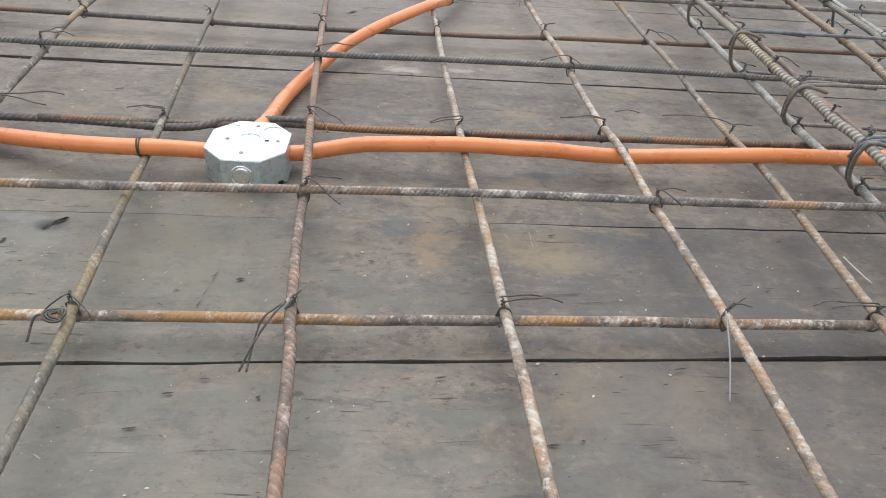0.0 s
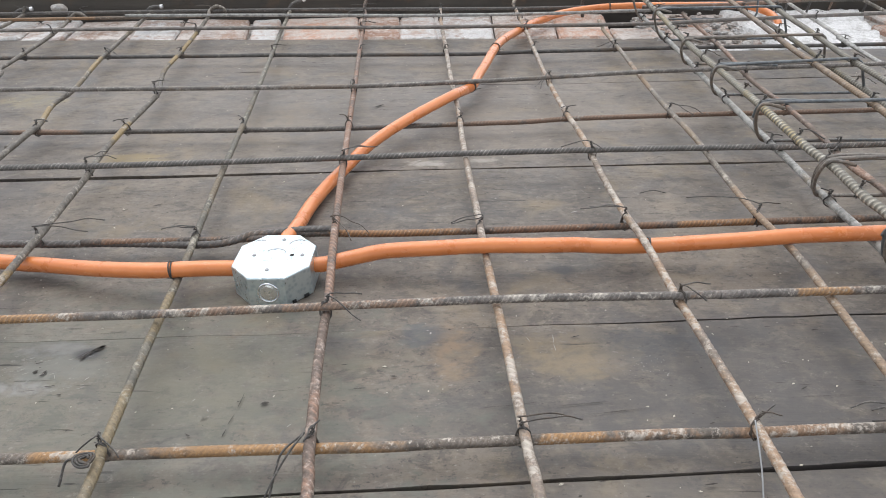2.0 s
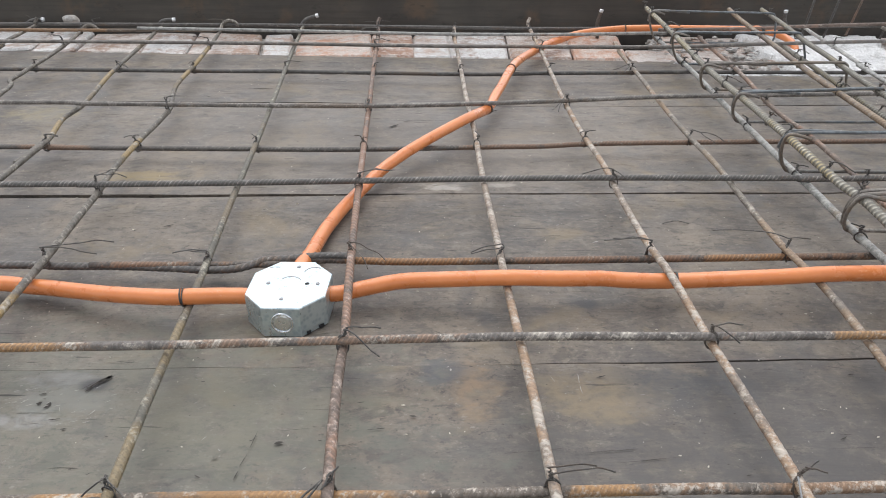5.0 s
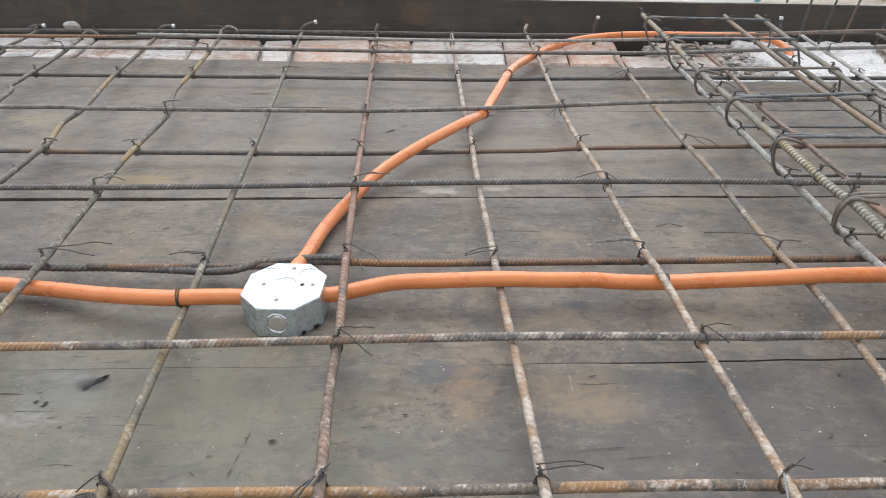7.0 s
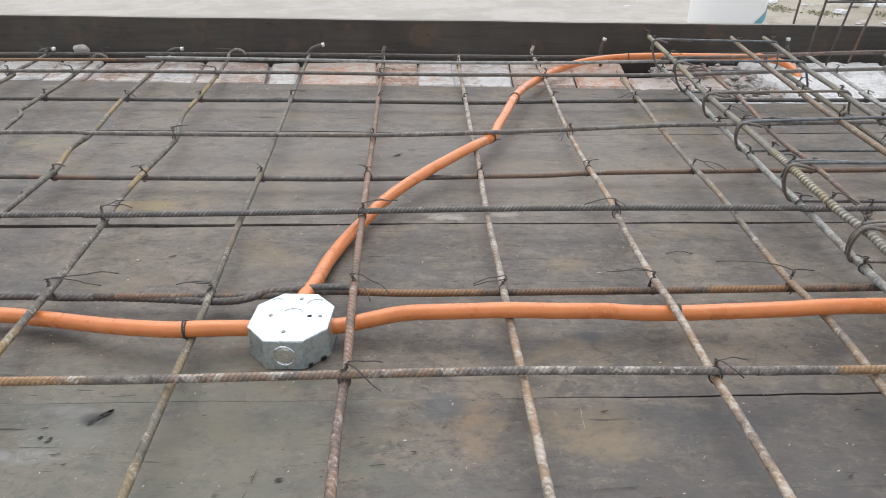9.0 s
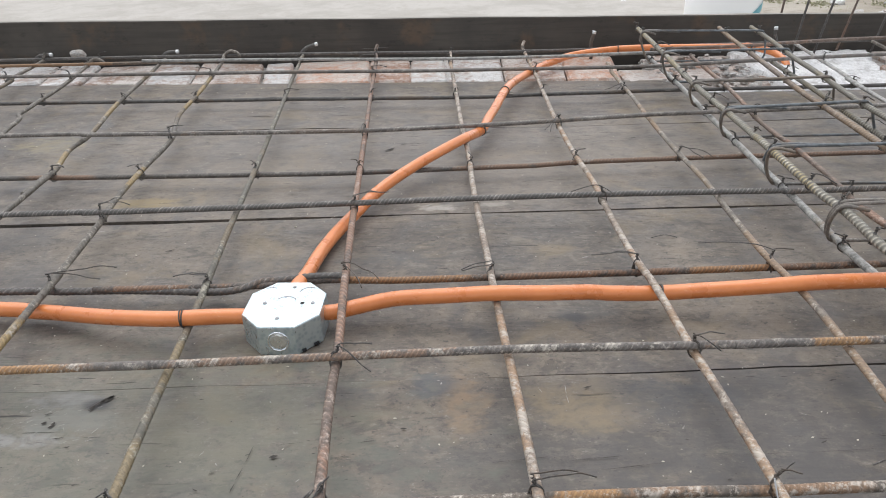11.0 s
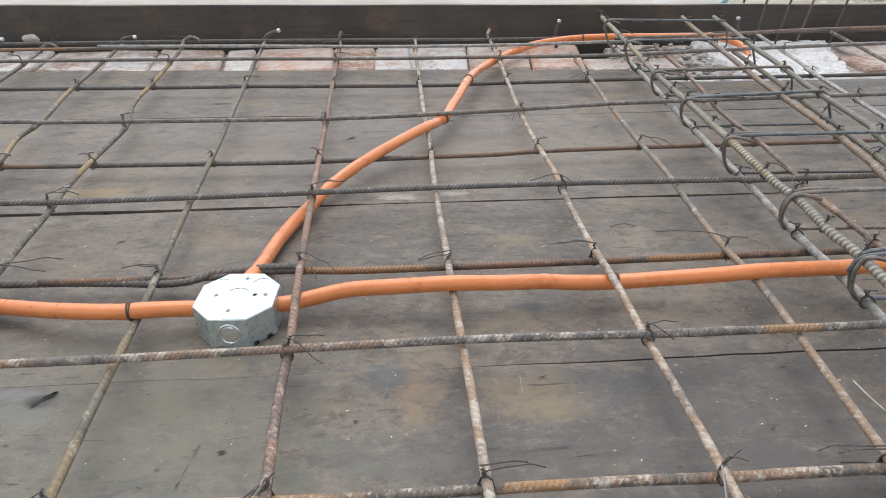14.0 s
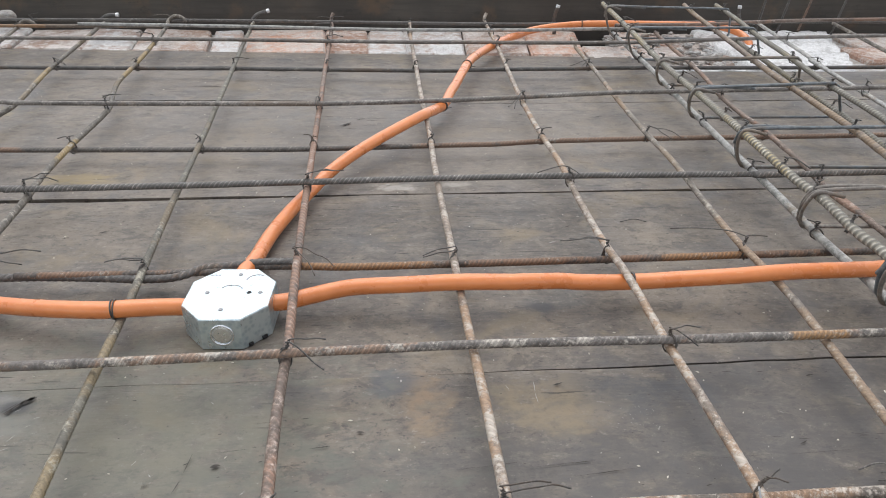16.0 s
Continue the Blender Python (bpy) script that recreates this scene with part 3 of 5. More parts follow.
cracks += [(-0.098, -0.320, 0.051, 0.001, 1), (-0.034, -0.317, 0.037, 0.0016, 5), (0.018, -0.315, 0.043, 0.0026, 3), (-0.122, -0.262, 0.042, 0.0012, 7), (-0.074, -0.261, 0.010, 0.003, 10), (-0.092, -0.297, 0.011, 0.003, 8), (-0.214, -0.264, 0.017, 0.0022, 5), (-0.002, -0.262, 0.004, 0.0045, 22), (-0.049, -0.244, 0.010, 0.0022, 7), (-0.078, -0.150, 0.011, 0.0016, 83), (-0.076, -0.132, 0.015, 0.0012, 78), (-0.073, -0.106, 0.022, 0.001, 85), (0.042, -0.090, 0.018, 0.0018, 7), (-0.036, -0.092, 0.029, 0.0012, 8), (0.147, -0.234, 0.011, 0.003, 10), (0.249, -0.226, 0.004, 0.003, 20), (0.364, -0.214, 0.013, 0.0026, 9)]
cracks += [(0.268, -0.114, 0.041, 0.0012, 6), (0.177, -0.118, 0.018, 0.0014, 9), (0.159, -0.302, 0.042, 0.0016, 5), (0.234, -0.303, 0.013, 0.003, 7), (0.314, -0.300, 0.021, 0.002, 6), (0.259, -0.298, 0.004, 0.003, 18), (0.345, -0.234, 0.007, 0.0022, 19), (-0.074, -0.289, 0.042, 0.0007, 10), (-0.084, -0.305, 0.037, 0.0008, 8), (0.033, -0.277, 0.035, 0.0007, 6)]
for _ in range(34):  # runs of dashes along the grain
    x0, y0 = rg.uniform(-1.1, 1.2), rg.uniform(-0.5, 1.28)
    for q in range(rg.randint(2, 7)):
        x = x0 + q * rg.uniform(0.02, 0.045)
        cracks.append((x, y0 + 0.045 * (x - x0) + rg.uniform(-0.003, 0.003), rg.uniform(0.004, 0.018), rg.uniform(0.0006, 0.0016), 2.6 + rg.uniform(-3, 3)))
for _ in range(420):  # fine pits on the near planks
    r = rg.uniform(0.0005, 0.0014)
    cracks.append((rg.uniform(-0.5, 0.8), rg.uniform(-0.45, 0.3), r * rg.uniform(1.0, 3.5), r, rg.uniform(-25, 25)))
for _ in range(330):  # single specks
    r = rg.uniform(0.0008, 0.0026) * (1.6 if rg.rand() < 0.08 else 1)
    cracks.append((rg.uniform(-1.2, 1.3), rg.uniform(-0.5, 1.30), r * rg.uniform(1.0, 2.8), r * 0.8, rg.uniform(-30, 30)))
tagged(part("plank_cracks", slivers("plank_cracks", cracks, 0.0016, 1), CRACK, deck, "dark cracks, gouges and tar specks in the wood"), kind="stuff")
scratches = [(-0.285 + rg.uniform(-0.07, 0.06), -0.062 + rg.uniform(-0.03, 0.03), rg.uniform(0.003, 0.009), rg.uniform(0.0003, 0.0008), rg.uniform(15, 40)) for i in range(34)]
scratches += [(0.345 + rg.uniform(-0.02, 0.025), -0.06 + rg.uniform(-0.02, 0.02), rg.uniform(0.0007, 0.0022), rg.uniform(0.0004, 0.0009), rg.uniform(-90, 90)) for _ in range(34)]
scratches += [(0.083, 0.489, 0.015, 0.004, 19), (0.088, 0.481, 0.010, 0.003, 25), (0.105, 0.487, 0.024, 0.003, 13), (0.214, 0.498, 0.018, 0.003, 9), (0.325, 0.292, 0.011, 0.003, 19), (0.254, -0.011, 0.015, 0.0012, -91), (0.254, -0.028, 0.014, 0.001, -86), (-0.461, 0.403, 0.015, 0.003, 17)]
scratches += [(0.226, -0.012, 0.010, 0.0008, -68), (0.116, 0.001, 0.004, 0.0024, 70), (0.113, 0.006, 0.003, 0.0012, 20)]
scratches += [(rg.uniform(-0.5, 0.8), rg.uniform(-0.45, 0.25), rg.uniform(0.0006, 0.0018), rg.uniform(0.0005, 0.0011), rg.uniform(-80, 80)) for _ in range(260)]
scratches += [(rg.uniform(-1.1, 1.2), rg.uniform(-0.45, 1.28), rg.uniform(0.002, 0.009), rg.uniform(0.0005, 0.0012), rg.uniform(-80, 80)) for _ in range(190)]
tagged(part("plank_scratches", slivers("plank_scratches", scratches, 0.0018, 2), SCUFF, deck, "pale scratches and flecks of cement on the wood"), kind="stuff")


# ---- bricks on the wall's top ----
rg = np.random.RandomState(4)
JOINTS = (-2.35, -2.1, -1.84, -1.58, -1.31, -1.12, -0.985, -0.79, -0.655, -0.445, -0.345, -0.12, 0.0, 0.105, 0.27, 0.45, 0.605)
LOOKS = "pwppwwpwpwrrwwpr"
KINDS = {"r": BRICK_RED, "p": BRICK_PINK, "w": BRICK_WHITE}


def lean(bm):
    """The joints fan out: each brick is set a little aslant."""
    for v in bm.verts:
        v.co.x += float(np.interp(v.co.x, (-1.0, -0.4, 0.1, 0.62), (-0.2, -0.18, -0.05, 0.12))) * (v.co.y - 1.37)
    return bm


for n, (x0, x1) in enumerate(zip(JOINTS, JOINTS[1:])):
    e = wall_edge((x0 + x1) / 2)
    bm = box_bm(x0 + (0.007 if n in (9, 10) else 0.001), x1 - (0.006 if n in (8, 9) else 0.0015), e + rg.uniform(0.0, 0.012), 1.655, -0.05, rg.uniform(-0.005, 0.002), 0.006, 0.0045, rg)
    part("brick", lean(bm), KINDS[LOOKS[n]], wall)
# beside the missing brick, and right of the beam
for x0, x1, y0, y1, look_ in ((0.612, 0.75, 1.31, 1.458, "p"), (0.745, 0.90, 1.46, 1.655, "r"), (0.765, 0.88, 1.30, 1.45, "p"), (0.905, 1.0, 1.38, 1.655, "p"),
                              (1.40, 1.62, 1.33, 1.48, "r"), (1.455, 1.66, 1.49, 1.655, "p"), (1.63, 1.88, 1.33, 1.48, "p"), (1.67, 1.92, 1.49, 1.655, "r"), (1.89, 2.2, 1.33, 1.48, "r"), (1.93, 2.3, 1.49, 1.655, "p")):
    part("brick", box_bm(x0, x1, y0, y1, -0.05, rg.uniform(-0.012, 0.0), 0.006, 0.004, rg), KINDS[look_], wall)
for x0, x1 in ((-2.4, -0.476), (-0.461, -0.368), (-0.352, 0.610), (0.742, 2.6)):
    part("mortar_bed", box_bm(x0, x1, 1.4385, 1.677, -0.139, -0.024, 0.0), MORTAR, wall)
part("mortar_bed", box_bm(0.6105, 0.7415, 1.4385, 1.465, -0.139, -0.024, 0.0), MORTAR, wall)
# shade at the bottom of the empty pocket, laid in as a black sheet
part("wall_pocket", box_bm(0.612, 0.740, 1.468, 1.655, -0.1395, -0.13, 0.0), HOLE_SHADE, wall, "near-black sheet painting the shade in the pocket of a missing brick")


def rough_patch(x0, x1, y0, y1, z, seed, amp=0.008, skew=0.0):
    """A hand-spread patch of plaster with an uneven top and ragged rim."""
    n, m = 46, 40
    v, f = [], []
    for j in range(m):
        for i in range(n):
            u, w = i / (n - 1), j / (m - 1)
            y = y0 + (y1 - y0) * w
            x = x0 + (x1 + skew * (y - y0) - x0) * u
            rim = min(u, 1 - u, w, 1 - w)
            x += 0.02 * noise.noise(Vector((x * 14, y * 14, seed)))
            y += 0.012 * noise.noise(Vector((x * 14, y * 14, seed + 4)))
            v.append((x, y, z + amp * noise.noise(Vector((x * 22, y * 22, seed))) + amp * 0.5 * noise.noise(Vector((x * 70, y * 70, seed))) - (0.03 if rim < 0.001 else 0)))
    f = [(j * n + i, j * n + i + 1, (j + 1) * n + i + 1, (j + 1) * n + i) for j in range(m - 1) for i in range(n - 1)]
    return mesh("plaster_patch", v, f)


part("plaster_patch", rough_patch(1.0, 1.285, 1.192, 1.66, 0.0, 3, 0.008, 0.36), PLASTER, wall, "rough white lime plaster")
# light in the gap between deck and wall, modelled as a white strip
part("plaster_strip", rough_patch(0.80, 1.0, 1.20, 1.225, -0.004, 5, 0.003), PLASTER, wall, "thin white strip standing in for light in the gap at the wall")
part("mortar_fill", rough_patch(0.80, 1.01, 1.215, 1.40, -0.012, 8, 0.012), BRICK_PINK, wall)

# ---- formwork board at the slab's far edge ----
def edge_board():
    """A long upright board; its top edge falls a little to one side."""
    n = 60
    v, f = [], []
    for i in range(n):
        x = -2.5 + 5.2 * i / (n - 1)
        top = 0.123 - 0.0125 * (x + 0.1) + 0.0018 * noise.noise(Vector((x * 3, 0, 0)))
        y = 1.682 + 0.003 * noise.noise(Vector((x * 1.5, 4, 0)))
        v += [(x, y, -0.16), (x, y, top - 0.002), (x, y + 0.002, top), (x, y + 0.022, top), (x, y + 0.024, top - 0.002), (x, y + 0.024, -0.16)]
    for i in range(n - 1):
        for q in range(6):
            f.append((i * 6 + q, (i + 1) * 6 + q, (i + 1) * 6 + (q + 1) % 6, i * 6 + (q + 1) % 6))
    f += [[5, 4, 3, 2, 1, 0], [(n - 1) * 6 + q for q in range(6)]]
    return mesh("form_board", v, f, False)


board = tagged(part("form_board", edge_board(), BOARD), "dark brown wooden edge board of the slab formwork", "form board")
# thin cap along the top that carries the painted edge light
cap_v, cap_f = [], []
for i in range(60):
    x = -2.5 + 5.2 * i / 59
    top = 0.123 - 0.0125 * (x + 0.1) + 0.0018 * noise.noise(Vector((x * 3, 0, 0))) + 0.0008
    y = 1.682 + 0.003 * noise.noise(Vector((x * 1.5, 4, 0)))
    cap_v += [(x, y + 0.0015, top), (x, y + 0.0235, top)]
    if i:
        cap_f.append((2 * i - 2, 2 * i, 2 * i + 1, 2 * i - 1))
part("weathered_edge", mesh("weathered_edge", cap_v, cap_f, False), EDGE_LIT, board, "pale strip painting the lit top edge of the board")

# ---- slab reinforcement: a tied mat of ribbed bars ----
mat = empty("reinforcement_mat", "tied mat of rusty ribbed steel bars above the planks", "reinforcement")
R = 0.0048


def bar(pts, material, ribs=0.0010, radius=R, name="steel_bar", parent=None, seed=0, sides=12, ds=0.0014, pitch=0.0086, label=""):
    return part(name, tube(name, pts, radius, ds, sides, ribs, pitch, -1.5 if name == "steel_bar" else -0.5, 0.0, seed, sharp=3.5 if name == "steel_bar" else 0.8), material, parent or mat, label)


# bars across the deck: place (x, y) along each, height and look
ACROSS = []
ACROSS.append((((-2.1, -0.275), (-0.207, -0.199), (-0.136, -0.196), (-0.017, -0.192), (0.079, -0.19), (0.127, -0.187), (0.272, -0.18), (0.345, -0.177), (0.418, -0.176), (0.492, -0.172), (0.6, -0.168), (2.2, -0.1)), 0.024, STEEL_ROW_A))
ACROSS.append((((-2.1, -0.1), (-0.352, -0.024), (-0.264, -0.02), (-0.175, -0.016), (0.004, -0.005), (0.095, 0), (0.217, 0.006), (0.4, 0.009), (0.492, 0.012), (0.584, 0.015), (2.2, 0.08)), 0.045, STEEL_ROW_B))
ACROSS.append((((-0.36, 0.179), (-0.15, 0.184), (-0.058, 0.198), (0.048, 0.195), (0.162, 0.199), (0.238, 0.202), (0.307, 0.205), (0.468, 0.212), (0.545, 0.216), (0.623, 0.219), (0.7, 0.222), (2.2, 0.29)), 0.023, STEEL_ROW_C))
ACROSS.append((((-2.1, 0.32), (-0.591, 0.382), (-0.457, 0.384), (-0.191, 0.396), (-0.12, 0.4), (0.077, 0.412), (0.213, 0.419), (0.395, 0.425), (0.667, 0.428), (0.803, 0.43), (2.2, 0.5)), 0.0455, STEEL_BEAD))
ACROSS.append((((-2.1, 0.575), (-0.723, 0.595), (-0.615, 0.593), (-0.266, 0.592), (-0.067, 0.593), (0.174, 0.609), (0.279, 0.615), (0.387, 0.63), (0.657, 0.644), (0.926, 0.653), (2.2, 0.71)), 0.024, STEEL_PART))
ACROSS.append((((-2.1, 0.74), (-0.827, 0.784), (-0.646, 0.78), (-0.466, 0.776), (-0.113, 0.773), (0.003, 0.777), (0.12, 0.787), (0.297, 0.808), (0.419, 0.827), (0.542, 0.844), (0.696, 0.856), (2.2, 0.95)), 0.0475, STEEL_PALE))
ACROSS.append((((-2.1, 1.13), (-1.035, 1.124), (-0.742, 1.119), (-0.452, 1.114), (-0.309, 1.114), (-0.095, 1.105), (0.188, 1.096), (0.329, 1.108), (0.541, 1.117), (0.656, 1.124), (1.168, 1.13), (2.2, 1.16)), 0.024, STEEL_DARK))
ACROSS.append((((-2.1, 1.33), (-1.148, 1.329), (-0.829, 1.327), (-0.51, 1.318), (-0.32, 1.313), (-0.116, 1.301), (0.101, 1.292), (0.269, 1.292), (0.422, 1.288), (0.697, 1.293), (0.868, 1.318), (1.288, 1.367), (2.2, 1.45)), 0.046, STEEL_PALE))
ACROSS.append((((-0.83, 1.499), (-0.342, 1.470), (0.062, 1.437), (0.423, 1.437), (0.60, 1.452), (0.73, 1.462)), 0.046, STEEL_GREY))
ACROSS.append((((-2.1, 1.49), (-1.269, 1.496), (-0.9, 1.498), (-0.6, 1.505)), 0.040, STEEL_RUST))
ACROSS.append((((-2.1, 1.57), (-1.328, 1.590), (-0.796, 1.592), (-0.366, 1.586), (0.058, 1.566), (0.438, 1.552), (0.80, 1.58), (1.3, 1.60), (2.2, 1.60)), 0.038, STEEL_DARK))
ACROSS.append((((0.70, 1.445), (1.0, 1.47), (1.35, 1.53), (2.2, 1.58)), 0.058, STEEL_PINK))
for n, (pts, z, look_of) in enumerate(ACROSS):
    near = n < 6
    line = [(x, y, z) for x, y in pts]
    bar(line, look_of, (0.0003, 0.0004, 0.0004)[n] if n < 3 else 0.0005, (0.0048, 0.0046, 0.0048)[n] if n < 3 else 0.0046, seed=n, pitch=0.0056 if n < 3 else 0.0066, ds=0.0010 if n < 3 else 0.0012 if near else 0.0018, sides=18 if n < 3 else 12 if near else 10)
# the lapped bar that bows round the box
bar(((-2.1, 0.13, 0.022), (-0.9, 0.168, 0.022), (-0.479, 0.179, 0.022), (-0.403, 0.179, 0.021), (-0.327, 0.18, 0.021), (-0.251, 0.178, 0.02), (-0.212, 0.173, 0.021), (-0.173, 0.17, 0.024), (-0.151, 0.175, 0.026), (-0.132, 0.189, 0.027), (-0.103, 0.193, 0.027), (-0.06, 0.2, 0.028), (-0.016, 0.2, 0.028)), STEEL_DARK, 0.0007, 0.0048, seed=31)

# bars running towards the wall
LONG = []
LONG.append((((-0.80, -1.4), (-0.85, 0.5), (-0.891, 0.901), (-0.925, 0.987), (-0.93, 1.036), (-0.94, 1.108), (-0.949, 1.196), (-0.968, 1.324), (-1.004, 1.495)), STEEL_OCHRE))
LONG.append((((-0.488, -1.4), (-0.622, 0.437), (-0.632, 0.491), (-0.631, 0.547), (-0.637, 0.613), (-0.666, 0.719), (-0.667, 0.796), (-0.68, 0.875), (-0.713, 1.035), (-0.738, 1.209), (-0.757, 1.355), (-0.779, 1.5)), STEEL_OCHRE))
LONG.append((((-0.266, -1.4), (-0.406, 0.082), (-0.412, 0.147), (-0.429, 0.298), (-0.438, 0.375), (-0.453, 0.462), (-0.464, 0.596), (-0.473, 0.773), (-0.502, 0.879), (-0.524, 0.971), (-0.536, 1.105), (-0.56, 1.312), (-0.587, 1.503), (-0.603, 1.57)), STEEL_OCHRE))
LONG.append((((-0.0803, -1.4), (-0.1506, -0.346), (-0.1645, -0.2), (-0.1771, -0.08), (-0.1901, 0.03), (-0.2012, 0.13), (-0.2098, 0.24), (-0.2222, 0.36), (-0.2362, 0.5), (-0.2523, 0.66), (-0.2735, 0.85), (-0.296, 1.05), (-0.3224, 1.28), (-0.3399, 1.459), (-0.348, 1.51)), STEEL_DIM))
LONG.append((((0.1001, -1.4), (0.0326, -0.373), (0.0164, -0.2), (0.0052, -0.08), (-0.0013, 0.03), (-0.0106, 0.13), (-0.0204, 0.24), (-0.0301, 0.36), (-0.0403, 0.5), (-0.0518, 0.66), (-0.0652, 0.85), (-0.0804, 1.05), (-0.0963, 1.28), (-0.1127, 1.512), (-0.121, 1.585)), STEEL_PINK))
LONG.append((((0.2637, -1.4), (0.2158, -0.368), (0.2047, -0.2), (0.1977, -0.08), (0.1903, 0.03), (0.1844, 0.13), (0.1772, 0.24), (0.1695, 0.36), (0.1621, 0.5), (0.1567, 0.66), (0.144, 0.85), (0.1343, 1.05), (0.1232, 1.28), (0.116, 1.416), (0.114, 1.525)), STEEL_DUST))
LONG.append((((0.4243, -1.4), (0.4129, -0.363), (0.4103, -0.2), (0.4036, -0.08), (0.3947, 0.03), (0.3843, 0.13), (0.3795, 0.24), (0.3743, 0.36), (0.3717, 0.5), (0.3595, 0.66), (0.3519, 0.85), (0.3502, 1.05), (0.3486, 1.28), (0.3434, 1.593)), STEEL_DUST))
LONG.append((((0.5134, -1.4), (0.5658, -0.019), (0.5684, 0.03), (0.5691, 0.13), (0.5603, 0.24), (0.5601, 0.36), (0.5633, 0.5), (0.5567, 0.66), (0.555, 0.85), (0.5579, 1.05), (0.5571, 1.215), (0.5568, 1.28), (0.562, 1.32)), STEEL_TAN))
LONG.append((((0.802, -1.4), (0.774, 0.239), (0.773, 0.301), (0.767, 0.378), (0.779, 0.492), (0.782, 0.569), (0.785, 0.68), (0.781, 0.735), (0.784, 0.861), (0.806, 1.059), (0.82, 1.4)), STEEL_PINK))
LONG.append((((0.948, -1.4), (1.116, 0.959), (1.126, 1.071), (1.145, 1.212), (1.162, 1.378), (1.177, 1.521)), STEEL_GREY))
LONG.append((((1.22, -1.4), (1.28, 0.2), (1.36, 1.05), (1.42, 1.56)), STEEL_OCHRE))
LONG.append((((1.44, -1.4), (1.50, 0.2), (1.60, 1.05), (1.66, 1.56)), STEEL_DUST))
LONG.append((((-1.0, -1.4), (-1.118, 1.047), (-1.158, 1.347), (-1.186, 1.57)), STEEL_OCHRE))

def long_z(n, y):
    """Heights of the bars towards the wall: some sag under the pipe."""
    if n == 3:
        return 0.034 - 0.010 * math.exp(-((y - 0.10) / 0.10) ** 2)
    if n == 5:
        return 0.0345 - 0.004 * math.exp(-((y - 0.73) / 0.1) ** 2) - 0.006 * math.exp(-((y - 0.12) / 0.08) ** 2)
    if n == 4:
        return 0.0345 + 0.0035 * math.exp(-((y - 0.13) / 0.06) ** 2)
    if n == 6:
        return 0.0345 + 0.0110 * math.exp(-((y - 0.13) / 0.07) ** 2)
    return 0.0345


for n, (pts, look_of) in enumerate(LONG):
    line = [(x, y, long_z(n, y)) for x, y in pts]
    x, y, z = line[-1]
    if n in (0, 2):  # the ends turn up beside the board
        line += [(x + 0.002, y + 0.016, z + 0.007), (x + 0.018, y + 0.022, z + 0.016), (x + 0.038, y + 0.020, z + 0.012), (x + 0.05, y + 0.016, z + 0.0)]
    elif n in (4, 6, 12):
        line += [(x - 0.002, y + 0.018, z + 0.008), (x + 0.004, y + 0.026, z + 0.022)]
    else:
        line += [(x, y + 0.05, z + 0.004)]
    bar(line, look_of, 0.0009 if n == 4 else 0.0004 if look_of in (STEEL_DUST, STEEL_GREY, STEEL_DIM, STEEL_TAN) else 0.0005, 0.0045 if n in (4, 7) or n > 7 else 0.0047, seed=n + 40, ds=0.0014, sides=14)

# short dowels by the board, with bright cut ends
for foot, tip in (((-0.365, 1.595, 0.030), (-0.311, 1.60, 0.064)), ((0.558, 1.60, 0.0), (0.562, 1.60, 0.080)), ((1.135, 1.60, 0.03), (1.121, 1.60, 0.080)),
                  ((-0.81, 1.60, 0.033), (-0.758, 1.60, 0.051)), ((-1.23, 1.60, 0.03), (-1.168, 1.60, 0.050))):
    f_, t_ = np.array(foot), np.array(tip)
    mid = (f_ + t_) / 2 + np.array((-0.006, 0, 0.006))
    dowel = bar((f_, mid, t_), STEEL_DARK, 0.0006, 0.0052, "dowel_bar", seed=3, ds=0.003, sides=8)
    d = (t_ - mid) / np.linalg.norm(t_ - mid)
    part("cut_end", tube("cut_end", (t_ - d * 0.003, t_ + d * 0.005), 0.0062, 0.002, 10), CUT, dowel, "bright freshly cut steel end")
tagged(part("spacer_stone", stone(np.random.RandomState(9), (0.026, 0.014, 0.022), 0.7, 4, 0.15), MORTAR), "rounded grey mortar lump beside the edge board", "stone").location = (-1.09, 1.62, 0.045)


